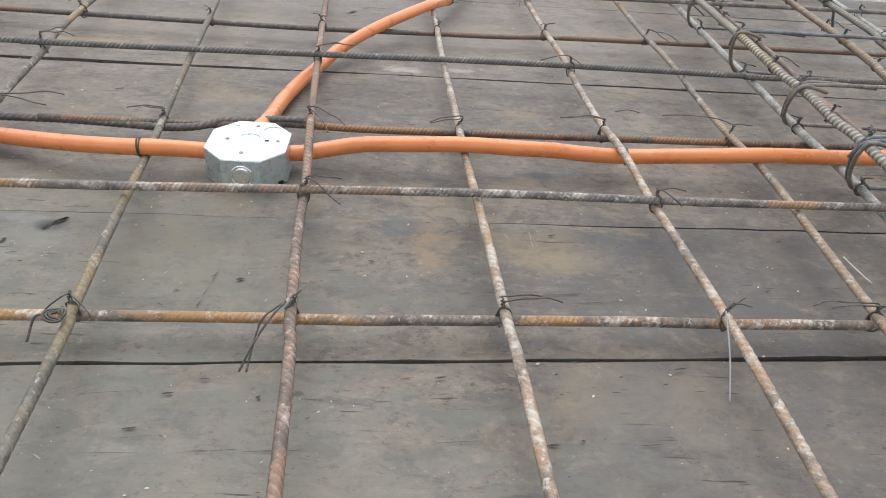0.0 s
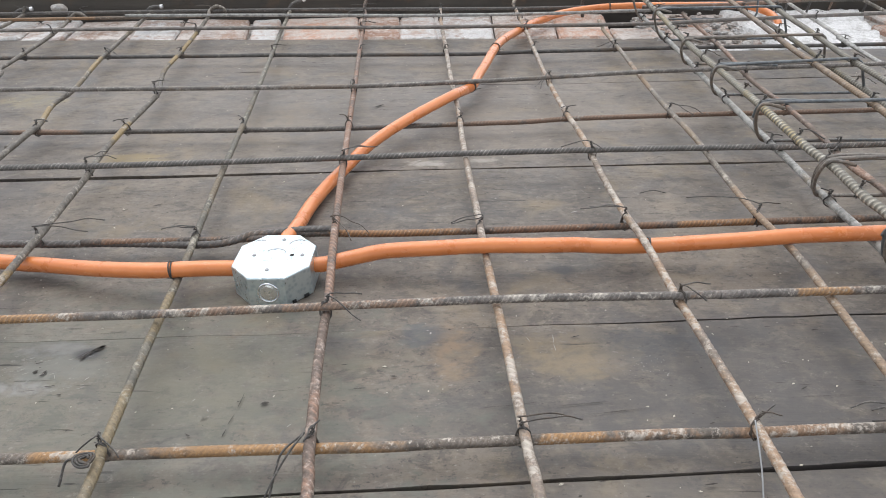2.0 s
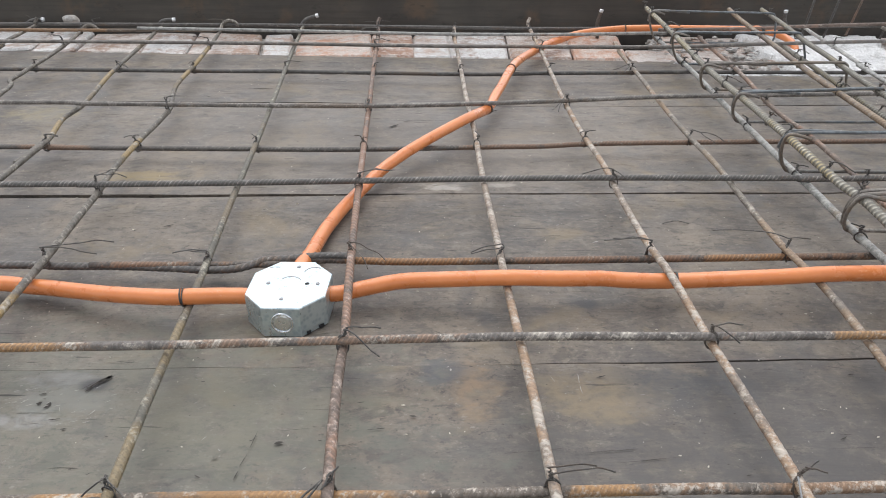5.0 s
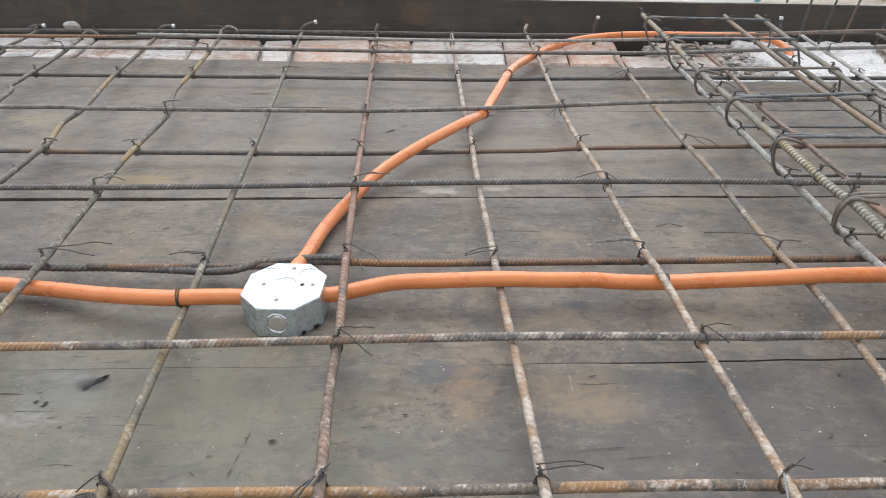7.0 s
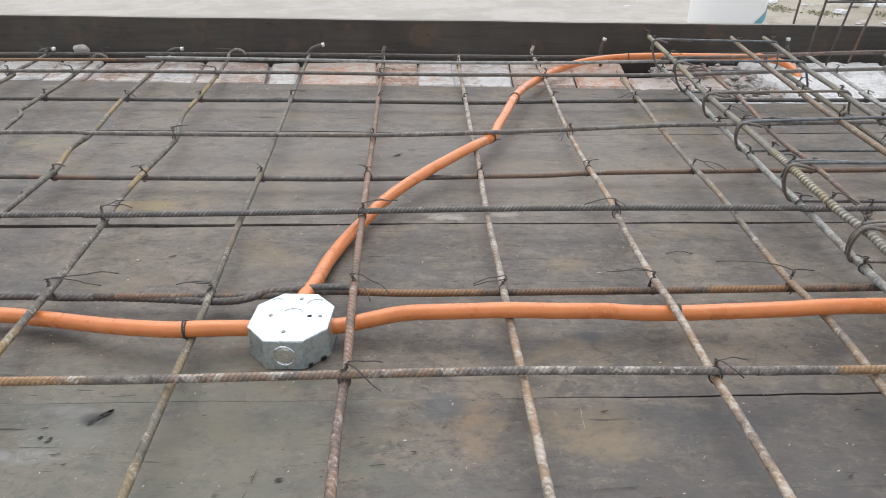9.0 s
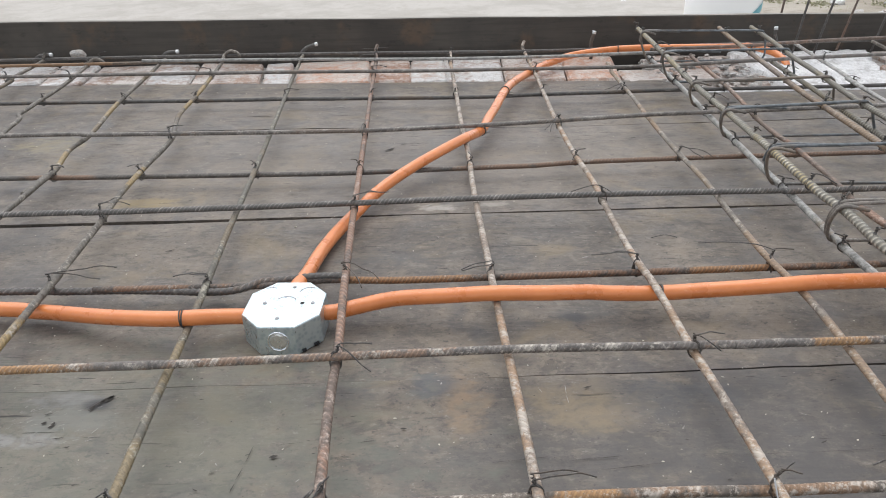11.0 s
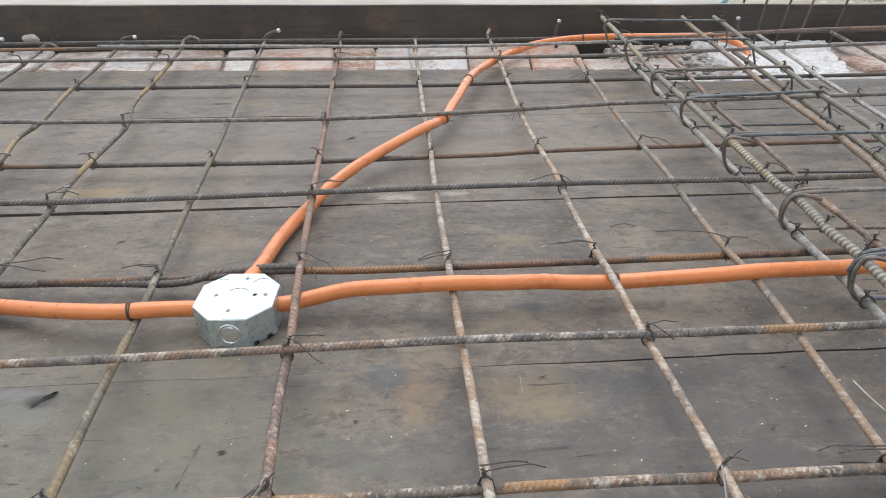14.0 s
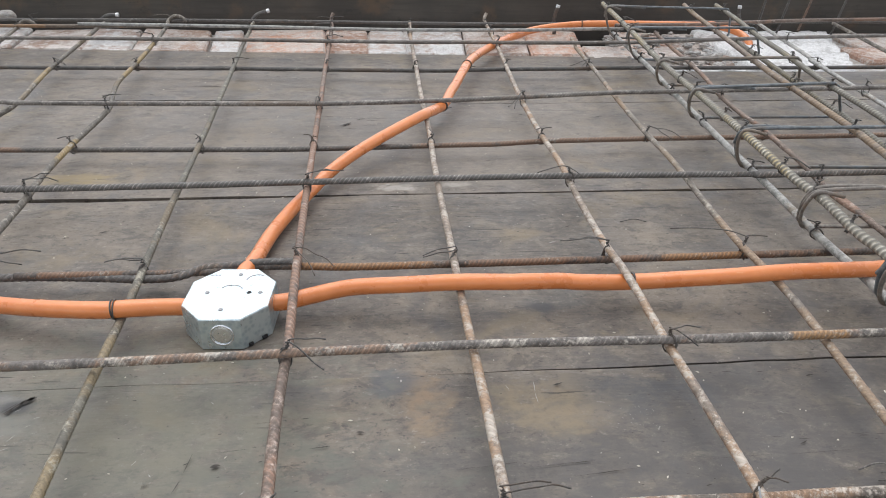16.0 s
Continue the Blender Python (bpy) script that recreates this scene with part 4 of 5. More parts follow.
# ---- tie wires ----
def tie(at, low, high, seed, tails=(), turn=45, parent=None, size=1.0):
    """Two strands of annealed wire looped aslant round two crossing bars, twisted on top, with loose kinked tails."""
    rg = np.random.RandomState(seed)
    x, y = at
    zc, b = (low + high) / 2, (high - low) / 2 + 0.0056
    a = 0.0064 * size
    phi = math.radians(turn + rg.uniform(-22, 22))
    dx, dy = math.cos(phi), math.sin(phi)
    top = np.array((x + dx * a * 0.55, y + dy * a * 0.55, zc + b + 0.001))
    lines = []
    for strand in (-1, 1):
        pts = []
        for i in range(22):
            th = -math.pi / 2 + 2 * math.pi * 1.5 * i / 21
            off = strand * 0.0012 + 0.0026 * math.sin(i * 0.4 + strand) + rg.uniform(-0.0009, 0.0009)
            k_ = 1 + rg.uniform(-0.08, 0.10)
            pts.append((x + dx * a * k_ * math.cos(th) - dy * off, y + dy * a * k_ * math.cos(th) + dx * off, zc + b * k_ * math.sin(th)))
        rise = np.array((rg.uniform(-0.4, 0.4), rg.uniform(-0.7, 0.1), 1.0))
        for i in range(8):
            w = i * 1.7 + (math.pi if strand > 0 else 0)
            pts.append(tuple(top + rise * 0.0011 * i + np.array((0.0016 * math.cos(w), 0.0016 * math.sin(w), 0))))
        end = np.array(pts[-1])
        if tails:
            tail = np.array(tails[0 if strand < 0 or len(tails) < 2 else 1]) * rg.uniform(0.8, 1.05)
        else:
            w = rg.uniform(0, 6.28)
            tail = np.array((math.cos(w), math.sin(w), rg.uniform(-0.5, 0.2))) * rg.uniform(0.006, 0.016)
        n = np.linalg.norm(tail)
        for t in (0.25, 0.5, 0.75, 1.0):
            pts.append(tuple(end + tail * t + rg.randn(3) * n * np.array((0.022, 0.022, 0.02)) + np.array((0, 0, 0.05 * n * math.sin(math.pi * t)))))
        lines.append(pts)
    verts, faces = [], []
    for line in lines:
        me = tube("tie_wire", line, 0.00082 if parent is None else 0.0010, 0.0024, 5)
        base = len(verts)
        verts += [tuple(v.co) for v in me.vertices]
        faces += [[base + i for i in p.vertices] for p in me.polygons]
        bpy.data.meshes.remove(me)
    return part("tie_wire", mesh("tie_wire", verts, faces), WIRE, parent or mat)


def crossing(n, m):
    """Where bar n across and bar m towards the wall cross."""
    ax, lx = np.array(ACROSS[n][0]), np.array(LONG[m][0])
    x = 0.0
    for _ in range(12):
        y = np.interp(x, ax[:, 0], ax[:, 1])
        x = np.interp(y, lx[:, 1], lx[:, 0])
    return float(x), float(y)


TIES = []
TIES += [(0, 3, ((-0.02, -0.012, -0.012), (0.02, -0.014, -0.014))), (0, 4, ()), (0, 5, ((0.05, 0.006, -0.003),)), (0, 6, ((0.012, 0.008, 0.003), (0.012, -0.01, 0.004))), (0, 7, ((-0.055, 0.008, -0.01),))]
TIES += [(1, 4, ((0.045, -0.03, -0.02), (0.04, 0.006, -0.004))), (1, 6, ((0.04, 0.012, -0.006), (0.03, -0.02, -0.012))), (1, 2, ())]
TIES += [(2, 2, ((0.085, 0.02, -0.006), (0.07, 0.003, -0.012))), (2, 3, ((-0.05, -0.004, 0.0),)), (2, 4, ((0.035, -0.045, -0.02), (0.06, -0.02, -0.02))), (2, 5, ((-0.045, -0.012, -0.005),)), (2, 6, ((-0.075, 0.006, -0.006), (-0.05, 0.012, -0.004))), (2, 7, ((-0.09, 0.04, -0.006), (0.03, 0.0, 0.0)))]
TIES += [(3, 2, ((0.03, 0.018, 0.004), (0.045, 0.004, -0.004))), (3, 4, ((0.055, 0.012, 0.0),)), (3, 6, ((-0.06, -0.01, -0.006), (0.02, -0.02, -0.01)))]
TIES += [(4, 1, ((0.03, -0.01, 0.0),)), (4, 2, ()), (4, 3, ()), (4, 4, ()), (4, 5, ()), (4, 6, ()), (4, 7, ((0.03, -0.035, -0.012), (0.05, -0.03, -0.01)))]
TIES += [(5, 2, ((0.03, 0.0, 0.003),)), (5, 4, ((-0.004, -0.035, -0.01),)), (5, 6, ((-0.035, -0.055, -0.02), (-0.028, -0.06, -0.02)))]
TIES += [(6, 0, ()), (6, 1, ((0.04, -0.03, -0.01),)), (6, 2, ()), (6, 3, ((0.04, 0.0, 0.0),)), (6, 4, ()), (6, 5, ()), (6, 6, ()), (6, 7, ((-0.06, -0.03, -0.01), (-0.03, -0.045, -0.015))), (6, 8, ())]
TIES += [(7, 0, ((-0.03, 0.01, 0.0),)), (7, 2, ((-0.04, 0.006, 0.0),)), (7, 4, ((0.045, -0.006, 0.0),)), (7, 6, ())]
TIES += [(8, 3, ()), (8, 4, ((-0.05, -0.03, 0.0),)), (8, 6, ()), (10, 4, ((-0.045, -0.02, 0.004), (0.04, 0.0, 0.0))), (10, 6, ()), (9, 0, ()), (10, 12, ((0.03, 0.0, 0.01), (-0.02, 0.0, 0.012))), (7, 12, ()), (8, 5, ()), (10, 5, ()), (10, 0, ((0.03, 0.0, 0.006),)), (10, 2, ((-0.05, 0.0, 0.0),))]
TIES += [(4, 8, ()), (3, 8, ()), (2, 8, ()), (5, 8, ()), (6, 9, ()), (7, 9, ()), (5, 9, ())]
for n, (i, j, tails) in enumerate(TIES):
    z = ACROSS[i][1]
    zl = long_z(j, crossing(i, j)[1])
    tie(crossing(i, j), min(z, zl), max(z, zl), n + 100, tails, 45 if n % 2 else 135)
# the thick coil of wire at one crossing
cx, cy = crossing(0, 3)
coil = [(cx - 0.002 + (0.003 + 0.00024 * i) * math.cos(i * 0.62), cy - 0.024 + (0.0026 + 0.0002 * i) * math.sin(i * 0.62), 0.046 + 0.0012 * math.sin(i * 1.3)) for i in range(30)]
part("tie_wire", tube("wire_coil", coil + [(cx - 0.020, cy - 0.020, 0.040), (cx - 0.027, cy - 0.032, 0.022)], 0.0012, 0.0022, 5), WIRE, mat, "thick coil of dark tie wire")

# long loose tails
cx, cy = crossing(0, 6)
part("tie_wire", tube("wire_tail", ((cx - 0.003, cy - 0.004, 0.043), (cx - 0.010, cy - 0.045, 0.028), (cx - 0.019, cy - 0.084, 0.010)), 0.0008, 0.005, 6), GALV_DULL_SHADE, mat, "straight pale wire tail")
cx, cy = crossing(0, 4)
for q in (0.0, 0.006):
    part("tie_wire", tube("wire_tail", ((cx - 0.004, cy, 0.044), (cx - 0.014 - q, cy - 0.018, 0.040), (cx - 0.026, cy - 0.034 + q, 0.026), (cx - 0.036 + q, cy - 0.052, 0.010)), 0.0010, 0.004, 6), WIRE, mat)

# ---- beam cage ----
cage = empty("beam_cage", "beam cage of thick ribbed bars with wire stirrups, most tinted sky blue-grey", "reinforcement")
TOP_L = ((0.60, -1.4, 0.098), (0.645, -0.15, 0.098), (0.654, 0.08, 0.098), (0.652, 0.14, 0.097), (0.657, 0.23, 0.097), (0.652, 0.30, 0.097), (0.647, 0.43, 0.103), (0.654, 0.60, 0.099), (0.656, 0.73, 0.097), (0.653, 0.87, 0.099), (0.656, 1.02, 0.103), (0.660, 1.16, 0.106), (0.663, 1.43, 0.112), (0.664, 1.47, 0.113))
LOW_L = ((0.62, -1.4, 0.035), (0.670, -0.15, 0.035), (0.680, 0.11, 0.035), (0.677, 0.24, 0.035), (0.681, 0.40, 0.035), (0.682, 0.53, 0.035), (0.685, 0.70, 0.035), (0.688, 0.862, 0.035), (0.696, 1.08, 0.035), (0.698, 1.45, 0.035))
TOP_M = ((0.76, -1.4, 0.100), (0.80, 0.1, 0.102), (0.817, 0.357, 0.105), (0.828, 0.47, 0.105), (0.836, 0.65, 0.105), (0.842, 0.80, 0.105), (0.860, 1.0, 0.105), (0.878, 1.222, 0.106), (0.890, 1.361, 0.106), (0.906, 1.49, 0.107))
TOP_R = ((0.84, -1.4, 0.100), (0.88, 0.25, 0.104), (0.908, 0.52, 0.105), (0.918, 0.71, 0.105), (0.931, 0.843, 0.105), (0.944, 0.96, 0.105), (0.957, 1.114, 0.105), (0.981, 1.30, 0.106), (0.998, 1.488, 0.107))
LOW_R = ((0.90, -1.4, 0.037), (0.94, 0.25, 0.037), (0.960, 0.564, 0.038), (0.976, 0.738, 0.038), (0.982, 0.863, 0.038), (0.996, 1.02, 0.038), (1.015, 1.35, 0.038))
bar(LOW_R, STEEL_MAIN, 0.0009, 0.0052, "main_bar", cage, 65, 10, 0.002, 0.0095, "silver and ochre ribbed lower bar")
bar(TOP_L, STEEL_MAIN, 0.0009, 0.0054, "main_bar", cage, 60, 12, 0.0013, 0.0085, "thick ribbed bar with ochre rust")
bar(LOW_L, STEEL_GREY, 0.0004, 0.0053, "main_bar", cage, 61, 12, 0.0018, 0.0085, "grey dusty ribbed bar")
bar(TOP_M, STEEL_BROWN, 0.0008, 0.0050, "main_bar", cage, 62, 10, 0.0022, 0.0085, "red-brown rusty bar")
bar(TOP_R, STEEL_MAIN, 0.0008, 0.0050, "main_bar", cage, 63, 10, 0.0022, 0.0085)


def along(line, y):
    p = np.array(line)
    return float(np.interp(y, p[:, 1], p[:, 0])), float(np.interp(y, p[:, 1], p[:, 2]))


STIRRUPS = (-1.1, -0.9, -0.7, -0.52, -0.32, -0.12, 0.072, 0.246, 0.460, 0.690, 0.888, 1.156, 1.40)
SETBACK = (0.03, 0.03, 0.03, 0.03, 0.03, 0.03, 0.026, 0.042, 0.040, 0.058, 0.082, 0.036, 0.03)


def rounded(corners, radius=0.022):
    """A bent rod: straight runs with tight round corners between them."""
    p = [np.array(c, float) for c in corners]
    out = [p[0], p[0] + (p[1] - p[0]) * 0.5]
    for a, b, c in zip(p, p[1:], p[2:]):
        u, v = (a - b) / np.linalg.norm(a - b), (c - b) / np.linalg.norm(c - b)
        ra, rc = min(radius, np.linalg.norm(a - b) * 0.45), min(radius, np.linalg.norm(c - b) * 0.45)
        out += [b + u * ra, b + (u * ra + v * rc) * 0.29, b + v * rc, b + (c - b) * 0.5]
    return [tuple(q) for q in out[:-1] + [p[-1]]]


for n, (y, back) in enumerate(zip(STIRRUPS, SETBACK)):
    rg = np.random.RandomState(n + 9)
    (xl, zt), (xr, zr), (xb, zb) = along(TOP_L, y), along(TOP_R, y), along(LOW_L, y + back)
    zt, zr, zb = zt + 0.0085, zr + 0.0085, zb - 0.0080
    xl, xb, xr = xl - 0.0075, xb - 0.0060, xr + 0.010
    bow = ((xl + xb) / 2 - 0.009, y + back * 0.45, (zt + zb) / 2 + 0.002)
    dy = rg.uniform(-0.012, 0.012)
    end = rg.uniform(0.10, 0.16)
    loop = rounded([(xl + end, y + 0.024, zt - 0.010), (xl + 0.03, y + 0.006, zt + 0.0005), (xl, y, zt), bow, (xb, y + back, zb), (along(LOW_R, y + back)[0] + 0.010, y + back + dy, zb), (xr, y + dy, zr), (xl + 0.02, y - 0.006, zt + 0.001), (xl - 0.001, y - 0.006, zt - 0.002), (xl + 0.003, y + 0.012, zt - 0.030)])
    blue = n % 3 != 1
    part("stirrup", tube("stirrup", loop, 0.0029, 0.003, 8), STEEL_SKY_TINT if blue else STEEL_LEG, cage, "bent wire-rod stirrup tinted blue-grey for the sky's reflection" if blue else "brown bent wire-rod stirrup")
    # the hooked end that doubles the leg
    hook = rounded([(xl + 0.040, y - 0.010, zt - 0.008), (xl + 0.010, y - 0.011, zt + 0.001), (xl - 0.002, y - 0.010, zt - 0.003), (bow[0] - 0.002, bow[1] - 0.009, bow[2]), (xb - 0.003, y + back - 0.008, zb + 0.003), (xb + 0.018, y + back - 0.006, zb + 0.001)], 0.02)
    part("stirrup_hook", tube("stirrup_hook", hook, 0.0027, 0.003, 8), STEEL_LEG, cage, "brown hooked end of a stirrup")
    for line, q in ((TOP_L, 1), (LOW_L, 2), (TOP_M, 3), (TOP_R, 4)):
        bx, bz = along(line, y)
        tie((bx, y + 0.004), bz - 0.001, bz + 0.003, n * 7 + q, (), 45 if q % 2 else 120, cage, 1.1)
    for line, q in ((TOP_L, 5), (LOW_R, 6)):
        bx, bz = along(line, y + 0.085)
        tie((bx, y + 0.085), bz - 0.003, bz + 0.001, n * 9 + q, ((0.02, -0.03, -0.006), (0.012, 0.01, -0.008)) if n % 2 else (), 30, cage, 0.95)

# ---- column starter bars by the corner ----
column = empty("column_cage", "thin rusty upright starter bars tied with stirrups", "reinforcement")
UPRIGHTS = (((1.180, 1.59, 0.0), 0.117), ((1.253, 1.60, 0.0), 0.17), ((1.345, 1.645, 0.0), 0.20), ((1.428, 1.60, 0.0), 0.18), ((1.170, 1.735, -0.2), 0.06))
for n, (foot, tilt) in enumerate(UPRIGHTS):
    p = [(foot[0] + tilt * (z - foot[2]), foot[1], z) for z in (foot[2], 0.2, 0.4, 0.62)]
    bar(p, STEEL_PINK if n in (2, 4) else STEEL_DARK, 0.0004, 0.0031, "upright_bar", column, n + 70, 8, 0.003)
for z in (0.19, 0.40, 0.58):
    q = [(UPRIGHTS[i][0][0] + UPRIGHTS[i][1] * z, UPRIGHTS[i][0][1] + d, z) for i, d in ((1, -0.006), (3, -0.006), (2, 0.006), (0, 0.006), (1, -0.006))]
    part("stirrup", tube("stirrup", rounded(q, 0.006), 0.0028, 0.005, 7), STEEL_DARK, column)

# ---- junction box ----
jbox = empty("junction_box", "galvanised steel octagonal junction box lying face down on the planks", "junction box")
jbox.matrix_world = pose(-0.0805, 0.1115, 0.0005, 0, 0, -0.5) @ Matrix.Diagonal((0.965, 1.035, 1, 1))
HALF, SIDE, TALL = 0.0502, 0.0232, 0.0405
RING = [(-SIDE, -HALF), (SIDE, -HALF), (HALF, -SIDE), (HALF, SIDE), (SIDE, HALF), (-SIDE, HALF), (-HALF, SIDE), (-HALF, -SIDE)]
bm = bmesh.new()
rings = []
for z, k_ in ((0.0, 1.0), (0.0, 1.0), (TALL - 0.0022, 1.0), (TALL - 0.0006, 0.987), (TALL, 0.965)):
    rings.append([bm.verts.new((x * k_, y * k_, z)) for x, y in RING])
for a, b in zip(rings[1:], rings[2:]):
    for i in range(8):
        bm.faces.new((a[i], a[(i + 1) % 8], b[(i + 1) % 8], b[i]))
bm.faces.new(rings[-1])
inner = [bm.verts.new((x * 0.97, y * 0.97, 0.0)) for x, y in RING]
innert = [bm.verts.new((x * 0.95, y * 0.95, TALL - 0.0016)) for x, y in RING]
for i in range(8):
    bm.faces.new((rings[1][(i + 1) % 8], rings[1][i], inner[i], inner[(i + 1) % 8]))
    bm.faces.new((inner[(i + 1) % 8], inner[i], innert[i], innert[(i + 1) % 8]))
bm.faces.new(innert[::-1])
for v in rings[0]:
    bm.verts.remove(v)
box_body = part("body", bm, GALV, jbox)


def ring_mesh(centre, u, v, n, r, wide, high, arc=(0, 360), steps=28):
    """A low pressed ring, or an arc of one, on a face spanned by u and v."""
    c, u, v, n = (np.array(q, float) for q in (centre, u, v, n))
    prof = ((r - wide, 0), (r - wide * 0.5, high), (r + wide * 0.5, high), (r + wide, 0))
    vs, fs = [], []
    for i in range(steps + 1):
        t = math.radians(arc[0] + (arc[1] - arc[0]) * i / steps)
        for rr, h in prof:
            vs.append(c + (u * math.cos(t) + v * math.sin(t)) * rr + n * h)
    for i in range(steps):
        for q in range(3):
            fs.append((i * 4 + q, (i + 1) * 4 + q, (i + 1) * 4 + q + 1, i * 4 + q + 1))
    return mesh("ring", vs, fs)


def disc_mesh(centre, u, v, n, r, high, steps=20):
    c, u, v, n = (np.array(q, float) for q in (centre, u, v, n))
    vs = [c + (u * math.cos(t) + v * math.sin(t)) * r for t in np.linspace(0, 2 * np.pi, steps, endpoint=False)]
    vs += [c + (u * math.cos(t) + v * math.sin(t)) * r * 0.8 + n * high for t in np.linspace(0, 2 * np.pi, steps, endpoint=False)]
    fs = [(i, (i + 1) % steps, steps + (i + 1) % steps, steps + i) for i in range(steps)] + [list(range(steps, 2 * steps))]
    return mesh("disc", vs, fs, False)


ex, ey, ez = (1, 0, 0), (0, 1, 0), (0, 0, 1)
part("knockout", disc_mesh((0.001, -HALF - 0.0001, 0.019), ex, ez, (0, -1, 0), 0.0112, 0.0007, 28), GALV_BRIGHT, box_body, "bright round knockout")
part("knockout_rim", ring_mesh((0.001, -HALF - 0.0001, 0.019), ex, ez, (0, -1, 0), 0.0128, 0.0012, 0.0011), GALV_BRIGHT, box_body)
# pressed arcs, darker than the lid: their shadow is in the colour
part("knockout_rim", ring_mesh((0.0, 0.0, TALL), ex, ey, ez, 0.0150, 0.0007, 0.0006, (35, 140)), GALV_DULL_SHADE, box_body)
part("knockout_rim", ring_mesh((0.026, 0.024, TALL), ex, ey, ez, 0.0125, 0.0007, 0.0006, (55, 175)), GALV_DULL_SHADE, box_body)
part("knockout_rim", ring_mesh((-0.026, 0.024, TALL), ex, ey, ez, 0.0125, 0.0006, 0.0005, (60, 130)), GALV_DULL_SHADE, box_body)
# raised studs, grey all over to paint the shadow round them
for x, y in ((-0.0265, 0.0), (0.036, 0.0), (0.004, 0.037), (-0.002, -0.033)):
    part("dimple", disc_mesh((x, y, TALL - 0.0001), ex, ey, ez, 0.0028, 0.0012, 14), GALV_DULL_SHADE, box_body)
# black disc and blocks paint the shade of the screw hole and notches
part("screw_hole", disc_mesh((0.0225, 0.0, TALL), ex, ey, ez, 0.0030, 0.0002, 14), HOLE_SHADE, box_body)
for x, y, w in ((0.030, -0.0435, 0.0026), (0.043, -0.0305, 0.0034)):
    nb = box_bm(-w, w, -0.0012, 0.0012, 0, 0.0042, 0.0004)
    bmesh.ops.rotate(nb, verts=nb.verts, cent=(0, 0, 0), matrix=Matrix.Rotation(radians(45), 3, "Z"))
    bmesh.ops.translate(nb, verts=nb.verts, vec=(x + 0.0005, y - 0.0005, -0.0002))
    part("notch", nb, HOLE_SHADE, box_body)

# ---- orange conduits ----
PIPE = 0.0100


PIPE_LINES = []


def pipe(pts, label, seed):
    PIPE_LINES.append(curve_points(pts, 0.004)[0])
    return tagged(part("conduit", tube("conduit", pts, PIPE, 0.005, 18, rough=0.00008, seed=seed), ORANGE), label, "conduit", "electrical conduits")


pipe(((-2.1, 0.17, 0.014), (-0.9, 0.155, 0.018), (-0.6, 0.145, 0.02), (-0.453, 0.136, 0.021), (-0.421, 0.135, 0.018), (-0.382, 0.126, 0.021), (-0.322, 0.108, 0.027), (-0.268, 0.095, 0.032), (-0.216, 0.085, 0.037), (-0.186, 0.089, 0.036), (-0.144, 0.103, 0.028), (-0.118, 0.107, 0.024)),
     "orange flexible plastic conduit tied to the bars beside the box", 1)
pipe(((-0.045, 0.118, 0.024), (-0.0238, 0.1166, 0.0235), (0.0069, 0.1275, 0.0245), (0.0553, 0.1348, 0.031), (0.1203, 0.1294, 0.038), (0.1839, 0.1268, 0.0425), (0.2483, 0.1298, 0.04), (0.3006, 0.1372, 0.036), (0.3364, 0.1383, 0.033), (0.3925, 0.1412, 0.031), (0.4544, 0.1373, 0.037), (0.5156, 0.1336, 0.043), (0.5795, 0.1366, 0.046), (0.643, 0.1381, 0.047), (0.700, 0.141, 0.047), (0.78, 0.150, 0.047), (1.0, 0.17, 0.045), (2.2, 0.25, 0.03)),
     "orange flexible plastic conduit weaving over and under the bars", 2)
pipe(((-0.082, 0.15, 0.026), (-0.081, 0.185, 0.024), (-0.076, 0.222, 0.02), (-0.07, 0.301, 0.014), (-0.054, 0.374, 0.014), (-0.033, 0.435, 0.017), (-0.012, 0.484, 0.024), (0.02, 0.533, 0.033), (0.058, 0.585, 0.04), (0.097, 0.639, 0.044), (0.148, 0.713, 0.046), (0.1735, 0.7752, 0.036), (0.1872, 0.8023, 0.0345), (0.1964, 0.8387, 0.034), (0.2047, 0.8788, 0.036), (0.2211, 0.9387, 0.04), (0.255, 1.075, 0.047), (0.288, 1.189, 0.04), (0.328, 1.286, 0.034), (0.382, 1.391, 0.031), (0.421, 1.442, 0.03), (0.487, 1.504, 0.034), (0.606, 1.531, 0.042), (0.743, 1.543, 0.042), (0.985, 1.543, 0.039), (1.028, 1.552, 0.038), (1.097, 1.525, 0.022), (1.113, 1.472, 0.004), (1.1, 1.43, -0.03)),
     "orange flexible plastic conduit curving away from the box to the wall", 3)


def pipe_tie(x, y, seed, tail=(0.012, 0.010, 0.0)):
    """A wire lashed round a pipe, near (x, y), and the bar under or over it."""
    line = min(PIPE_LINES, key=lambda q: np.min(np.hypot(q[:, 0] - x, q[:, 1] - y)))
    n = int(np.argmin(np.hypot(line[:, 0] - x, line[:, 1] - y)))
    ax = line[min(n + 1, len(line) - 1)] - line[n - 1]
    ax[2] = 0
    ax /= np.linalg.norm(ax)
    sd = np.array((-ax[1], ax[0], 0.0))
    pts = [line[n] + sd * 0.0108 * math.cos(t) + np.array((0, 0, 0.0110 * math.sin(t))) + ax * 0.0016 * math.sin(t * 0.5 + seed) for t in np.linspace(-1.2, 3.2 * math.pi, 36)]
    end = pts[-1]
    part("tie_wire", tube("tie_wire", pts + [end + np.array(tail) * 0.5 + np.array((0, 0, 0.002)), end + np.array(tail)], 0.0009, 0.003, 5), WIRE, mat)


for q in ((-0.203, 0.085, 1, (-0.05, 0.012, 0.0)), (0.190, 0.795, 3), (0.235, 1.07, 4), (0.395, 0.147, 5, (0.022, 0.012, 0.004)), (0.62, 1.552, 6)):
    pipe_tie(*q)

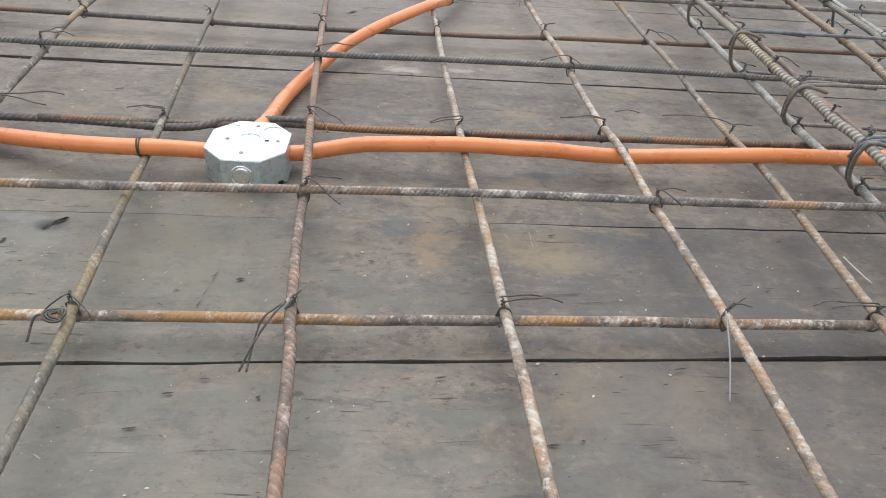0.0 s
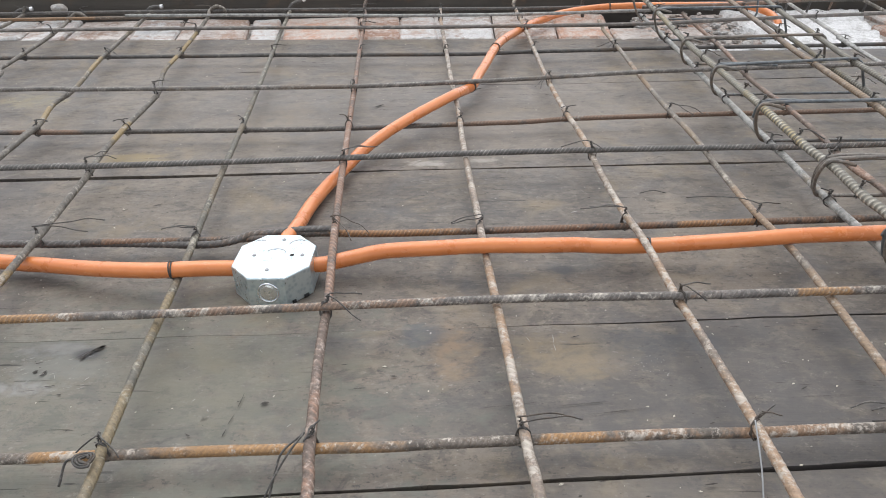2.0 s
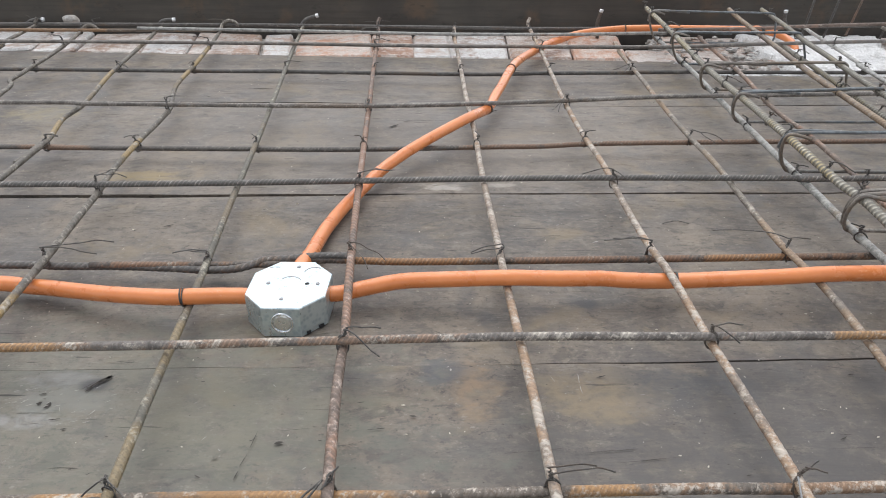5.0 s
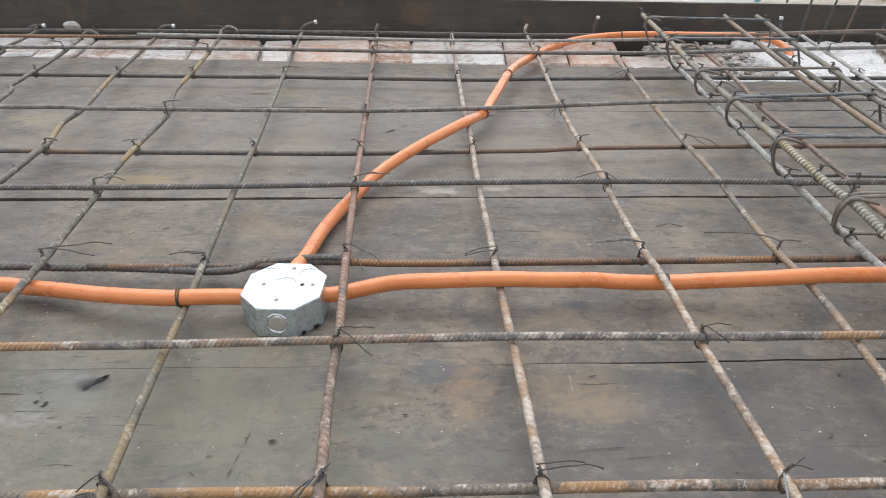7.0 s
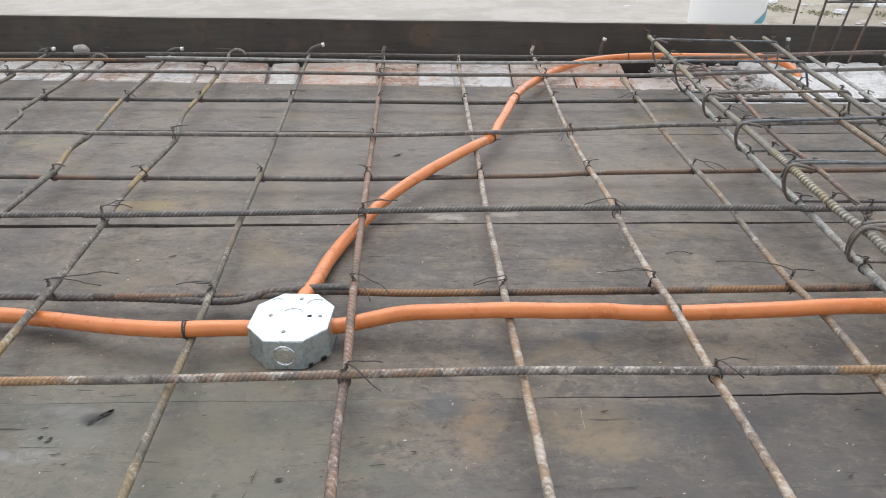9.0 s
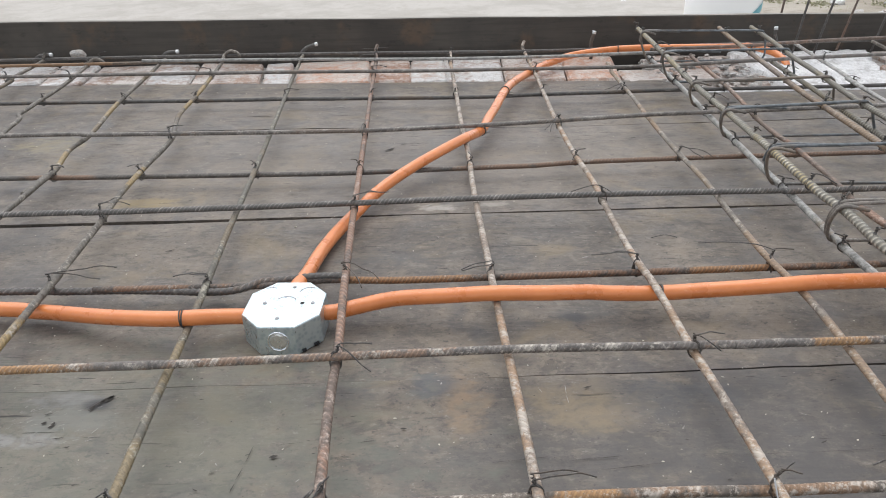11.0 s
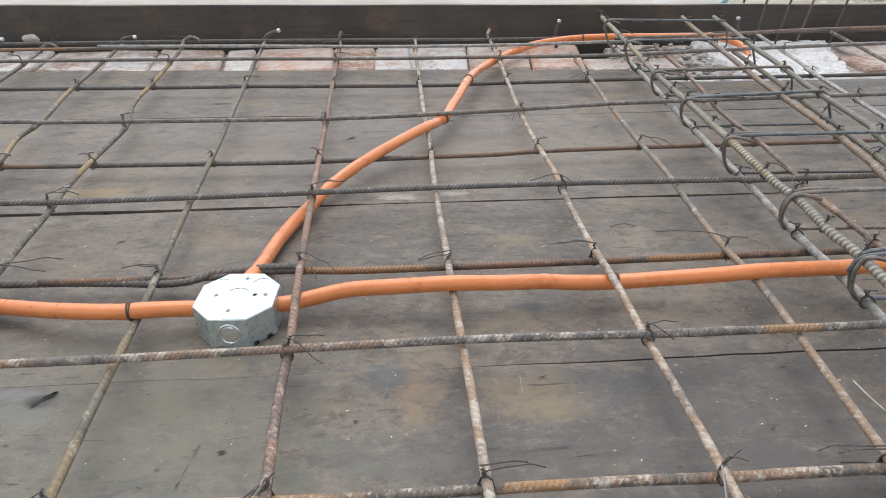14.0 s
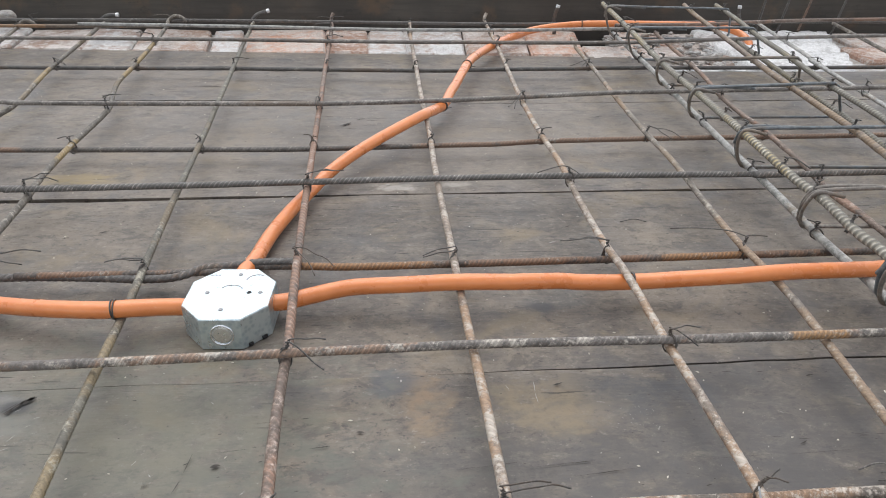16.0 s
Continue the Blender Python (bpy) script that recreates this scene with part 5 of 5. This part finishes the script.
# ---- loose bits on the deck ----
tagged(part("splinter", tube("splinter", ((0.612, -0.030, 0.006), (0.616, -0.055, 0.005), (0.622, -0.074, 0.003)), 0.0009, 0.004, 5), STRAW), "pale wood splinter lying on the planks", "splinter")
tagged(part("wire_offcut", tube("wire_offcut", ((0.54, -0.142, 0.003), (0.56, -0.144, 0.005), (0.578, -0.148, 0.003)), 0.0008, 0.004, 5), WIRE), "short offcut of tie wire on the planks", "wire")
tagged(part("wire_offcut", tube("wire_offcut", ((0.478, 0.352, 0.002), (0.46, 0.357, 0.004), (0.438, 0.352, 0.002)), 0.0007, 0.004, 5), WIRE), "short offcut of tie wire on the planks", "wire")
tagged(part("wire_offcut", tube("wire_offcut", ((-0.40, 1.20, 0.002), (-0.36, 1.205, 0.005), (-0.32, 1.20, 0.002)), 0.0010, 0.004, 5), WIRE), "short offcut of tie wire on the planks", "wire")


def crumbs():
    """Sawdust, cement crumbs and chips strewn over the deck."""
    rg = np.random.RandomState(12)
    v, f = [], []
    for _ in range(900):
        x, y = rg.uniform(-1.2, 1.3), rg.uniform(-0.55, 1.34)
        s = rg.uniform(0.0004, 0.0011) * (1.6 if rg.rand() < 0.06 else 1)
        a, l = rg.uniform(0, 3.14), rg.uniform(1, 2.6)
        c, d = math.cos(a) * s * l, math.sin(a) * s * l
        b = len(v)
        v += [(x - c, y - d, 0.0002), (x + d * 0.5, y - c * 0.5, 0.0002), (x + c, y + d, 0.0002), (x - d * 0.5, y + c * 0.5, 0.0002), (x, y, s * 1.1)]
        f += [(b, b + 1, b + 4), (b + 1, b + 2, b + 4), (b + 2, b + 3, b + 4), (b + 3, b, b + 4)]
    return mesh("crumbs", v, f, False)


tagged(part("crumbs", crumbs(), STRAW), "pale sawdust and cement crumbs strewn over the planks", "debris", kind="stuff")


def rubble():
    """Broken mortar and stone on the wall's top beside the beam."""
    rg = np.random.RandomState(5)
    verts, faces = [], []
    for _ in range(130):
        r = rg.uniform(0.004, 0.015)
        bm = stone(rg, (r, r * rg.uniform(0.6, 1), r * rg.uniform(0.5, 0.9)))
        at = np.array((rg.uniform(0.70, 1.0), rg.uniform(1.24, 1.62), rg.uniform(-0.012, 0.004)))
        b = len(verts)
        bm.verts.index_update()
        verts += [np.array(v.co) + at for v in bm.verts]
        faces += [[b + v.index for v in p.verts] for p in bm.faces]
        bm.free()
    return mesh("mortar_rubble", verts, faces, False)


tagged(part("mortar_rubble", rubble(), MORTAR), "broken grey mortar and stone chips on the wall top", "rubble", kind="stuff")

# ---- the yard beyond ----
tank = empty("water_tank", "large white plastic water tank standing in the yard", "water tank")
tank.matrix_world = pose(6.25, 16.2, GROUND, 0, 0, 0) @ Matrix.Diagonal((0.86, 0.86, 0.86, 1))
prof = [(0.0, 0.0), (0.86, 0.0), (0.93, 0.03), (0.965, 0.10), (0.97, 0.2)]
prof += [(0.97, 1.7)]
prof += [(0.93, 1.85), (0.7, 2.05), (0.3, 2.15), (0.28, 2.22), (0.0, 2.22)]
vs = [(r * math.cos(t), r * math.sin(t), z) for r, z in prof for t in np.linspace(0, 2 * np.pi, 40, endpoint=False)]
fs = [(i * 40 + j, i * 40 + (j + 1) % 40, (i + 1) * 40 + (j + 1) % 40, (i + 1) * 40 + j) for i in range(len(prof) - 1) for j in range(40)]
part("body", mesh("tank_body", vs, fs), WHITE, tank)
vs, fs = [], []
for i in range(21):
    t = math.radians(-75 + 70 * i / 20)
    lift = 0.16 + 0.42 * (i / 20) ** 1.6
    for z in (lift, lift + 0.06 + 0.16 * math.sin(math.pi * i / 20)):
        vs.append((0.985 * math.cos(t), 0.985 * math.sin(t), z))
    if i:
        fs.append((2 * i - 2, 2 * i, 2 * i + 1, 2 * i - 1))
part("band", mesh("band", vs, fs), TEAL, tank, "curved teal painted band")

rg = np.random.RandomState(8)
for n in range(60):
    r = rg.uniform(0.03, 0.20)
    x, y = rg.uniform(8.6, 14.5), rg.uniform(16.5, 25)
    ob = tagged(part("stone", stone(rg, (r, r, r * 0.7)), PLASTER if n % 3 else MORTAR), "broken pale concrete chunk lying in the yard", "stone", "stones in the yard")
    ob.location = (x, y, GROUND + r * 0.25)
for n in range(10):
    r = rg.uniform(0.04, 0.12)
    ob = tagged(part("stone", stone(rg, (r, r, r * 0.7)), PLASTER), "small pale stone lying in the yard", "stone", "stones in the yard")
    ob.location = (rg.uniform(3.6, 6.4), rg.uniform(18, 23), GROUND + 0.05)


def weeds():
    rg = np.random.RandomState(6)
    v, f = [], []
    for _ in range(7):
        cx, cy = rg.uniform(7.6, 13.0), rg.uniform(15.5, 24)
        for _ in range(160):
            x, y = cx + rg.randn() * 0.22, cy + rg.randn() * 0.3
            a, h, w = rg.uniform(0, 6.28), rg.uniform(0.015, 0.05), rg.uniform(0.02, 0.045)
            dx, dy = math.cos(a), math.sin(a)
            b = len(v)
            v += [(x - dy * w, y + dx * w, GROUND), (x + dy * w, y - dx * w, GROUND), (x + dx * h * 0.6, y + dy * h * 0.6, GROUND + h)]
            f.append((b, b + 1, b + 2))
    return mesh("weeds", v, f, False)


tagged(part("weeds", weeds(), LEAF), "low green weeds growing among the rubble", "weeds", kind="stuff")
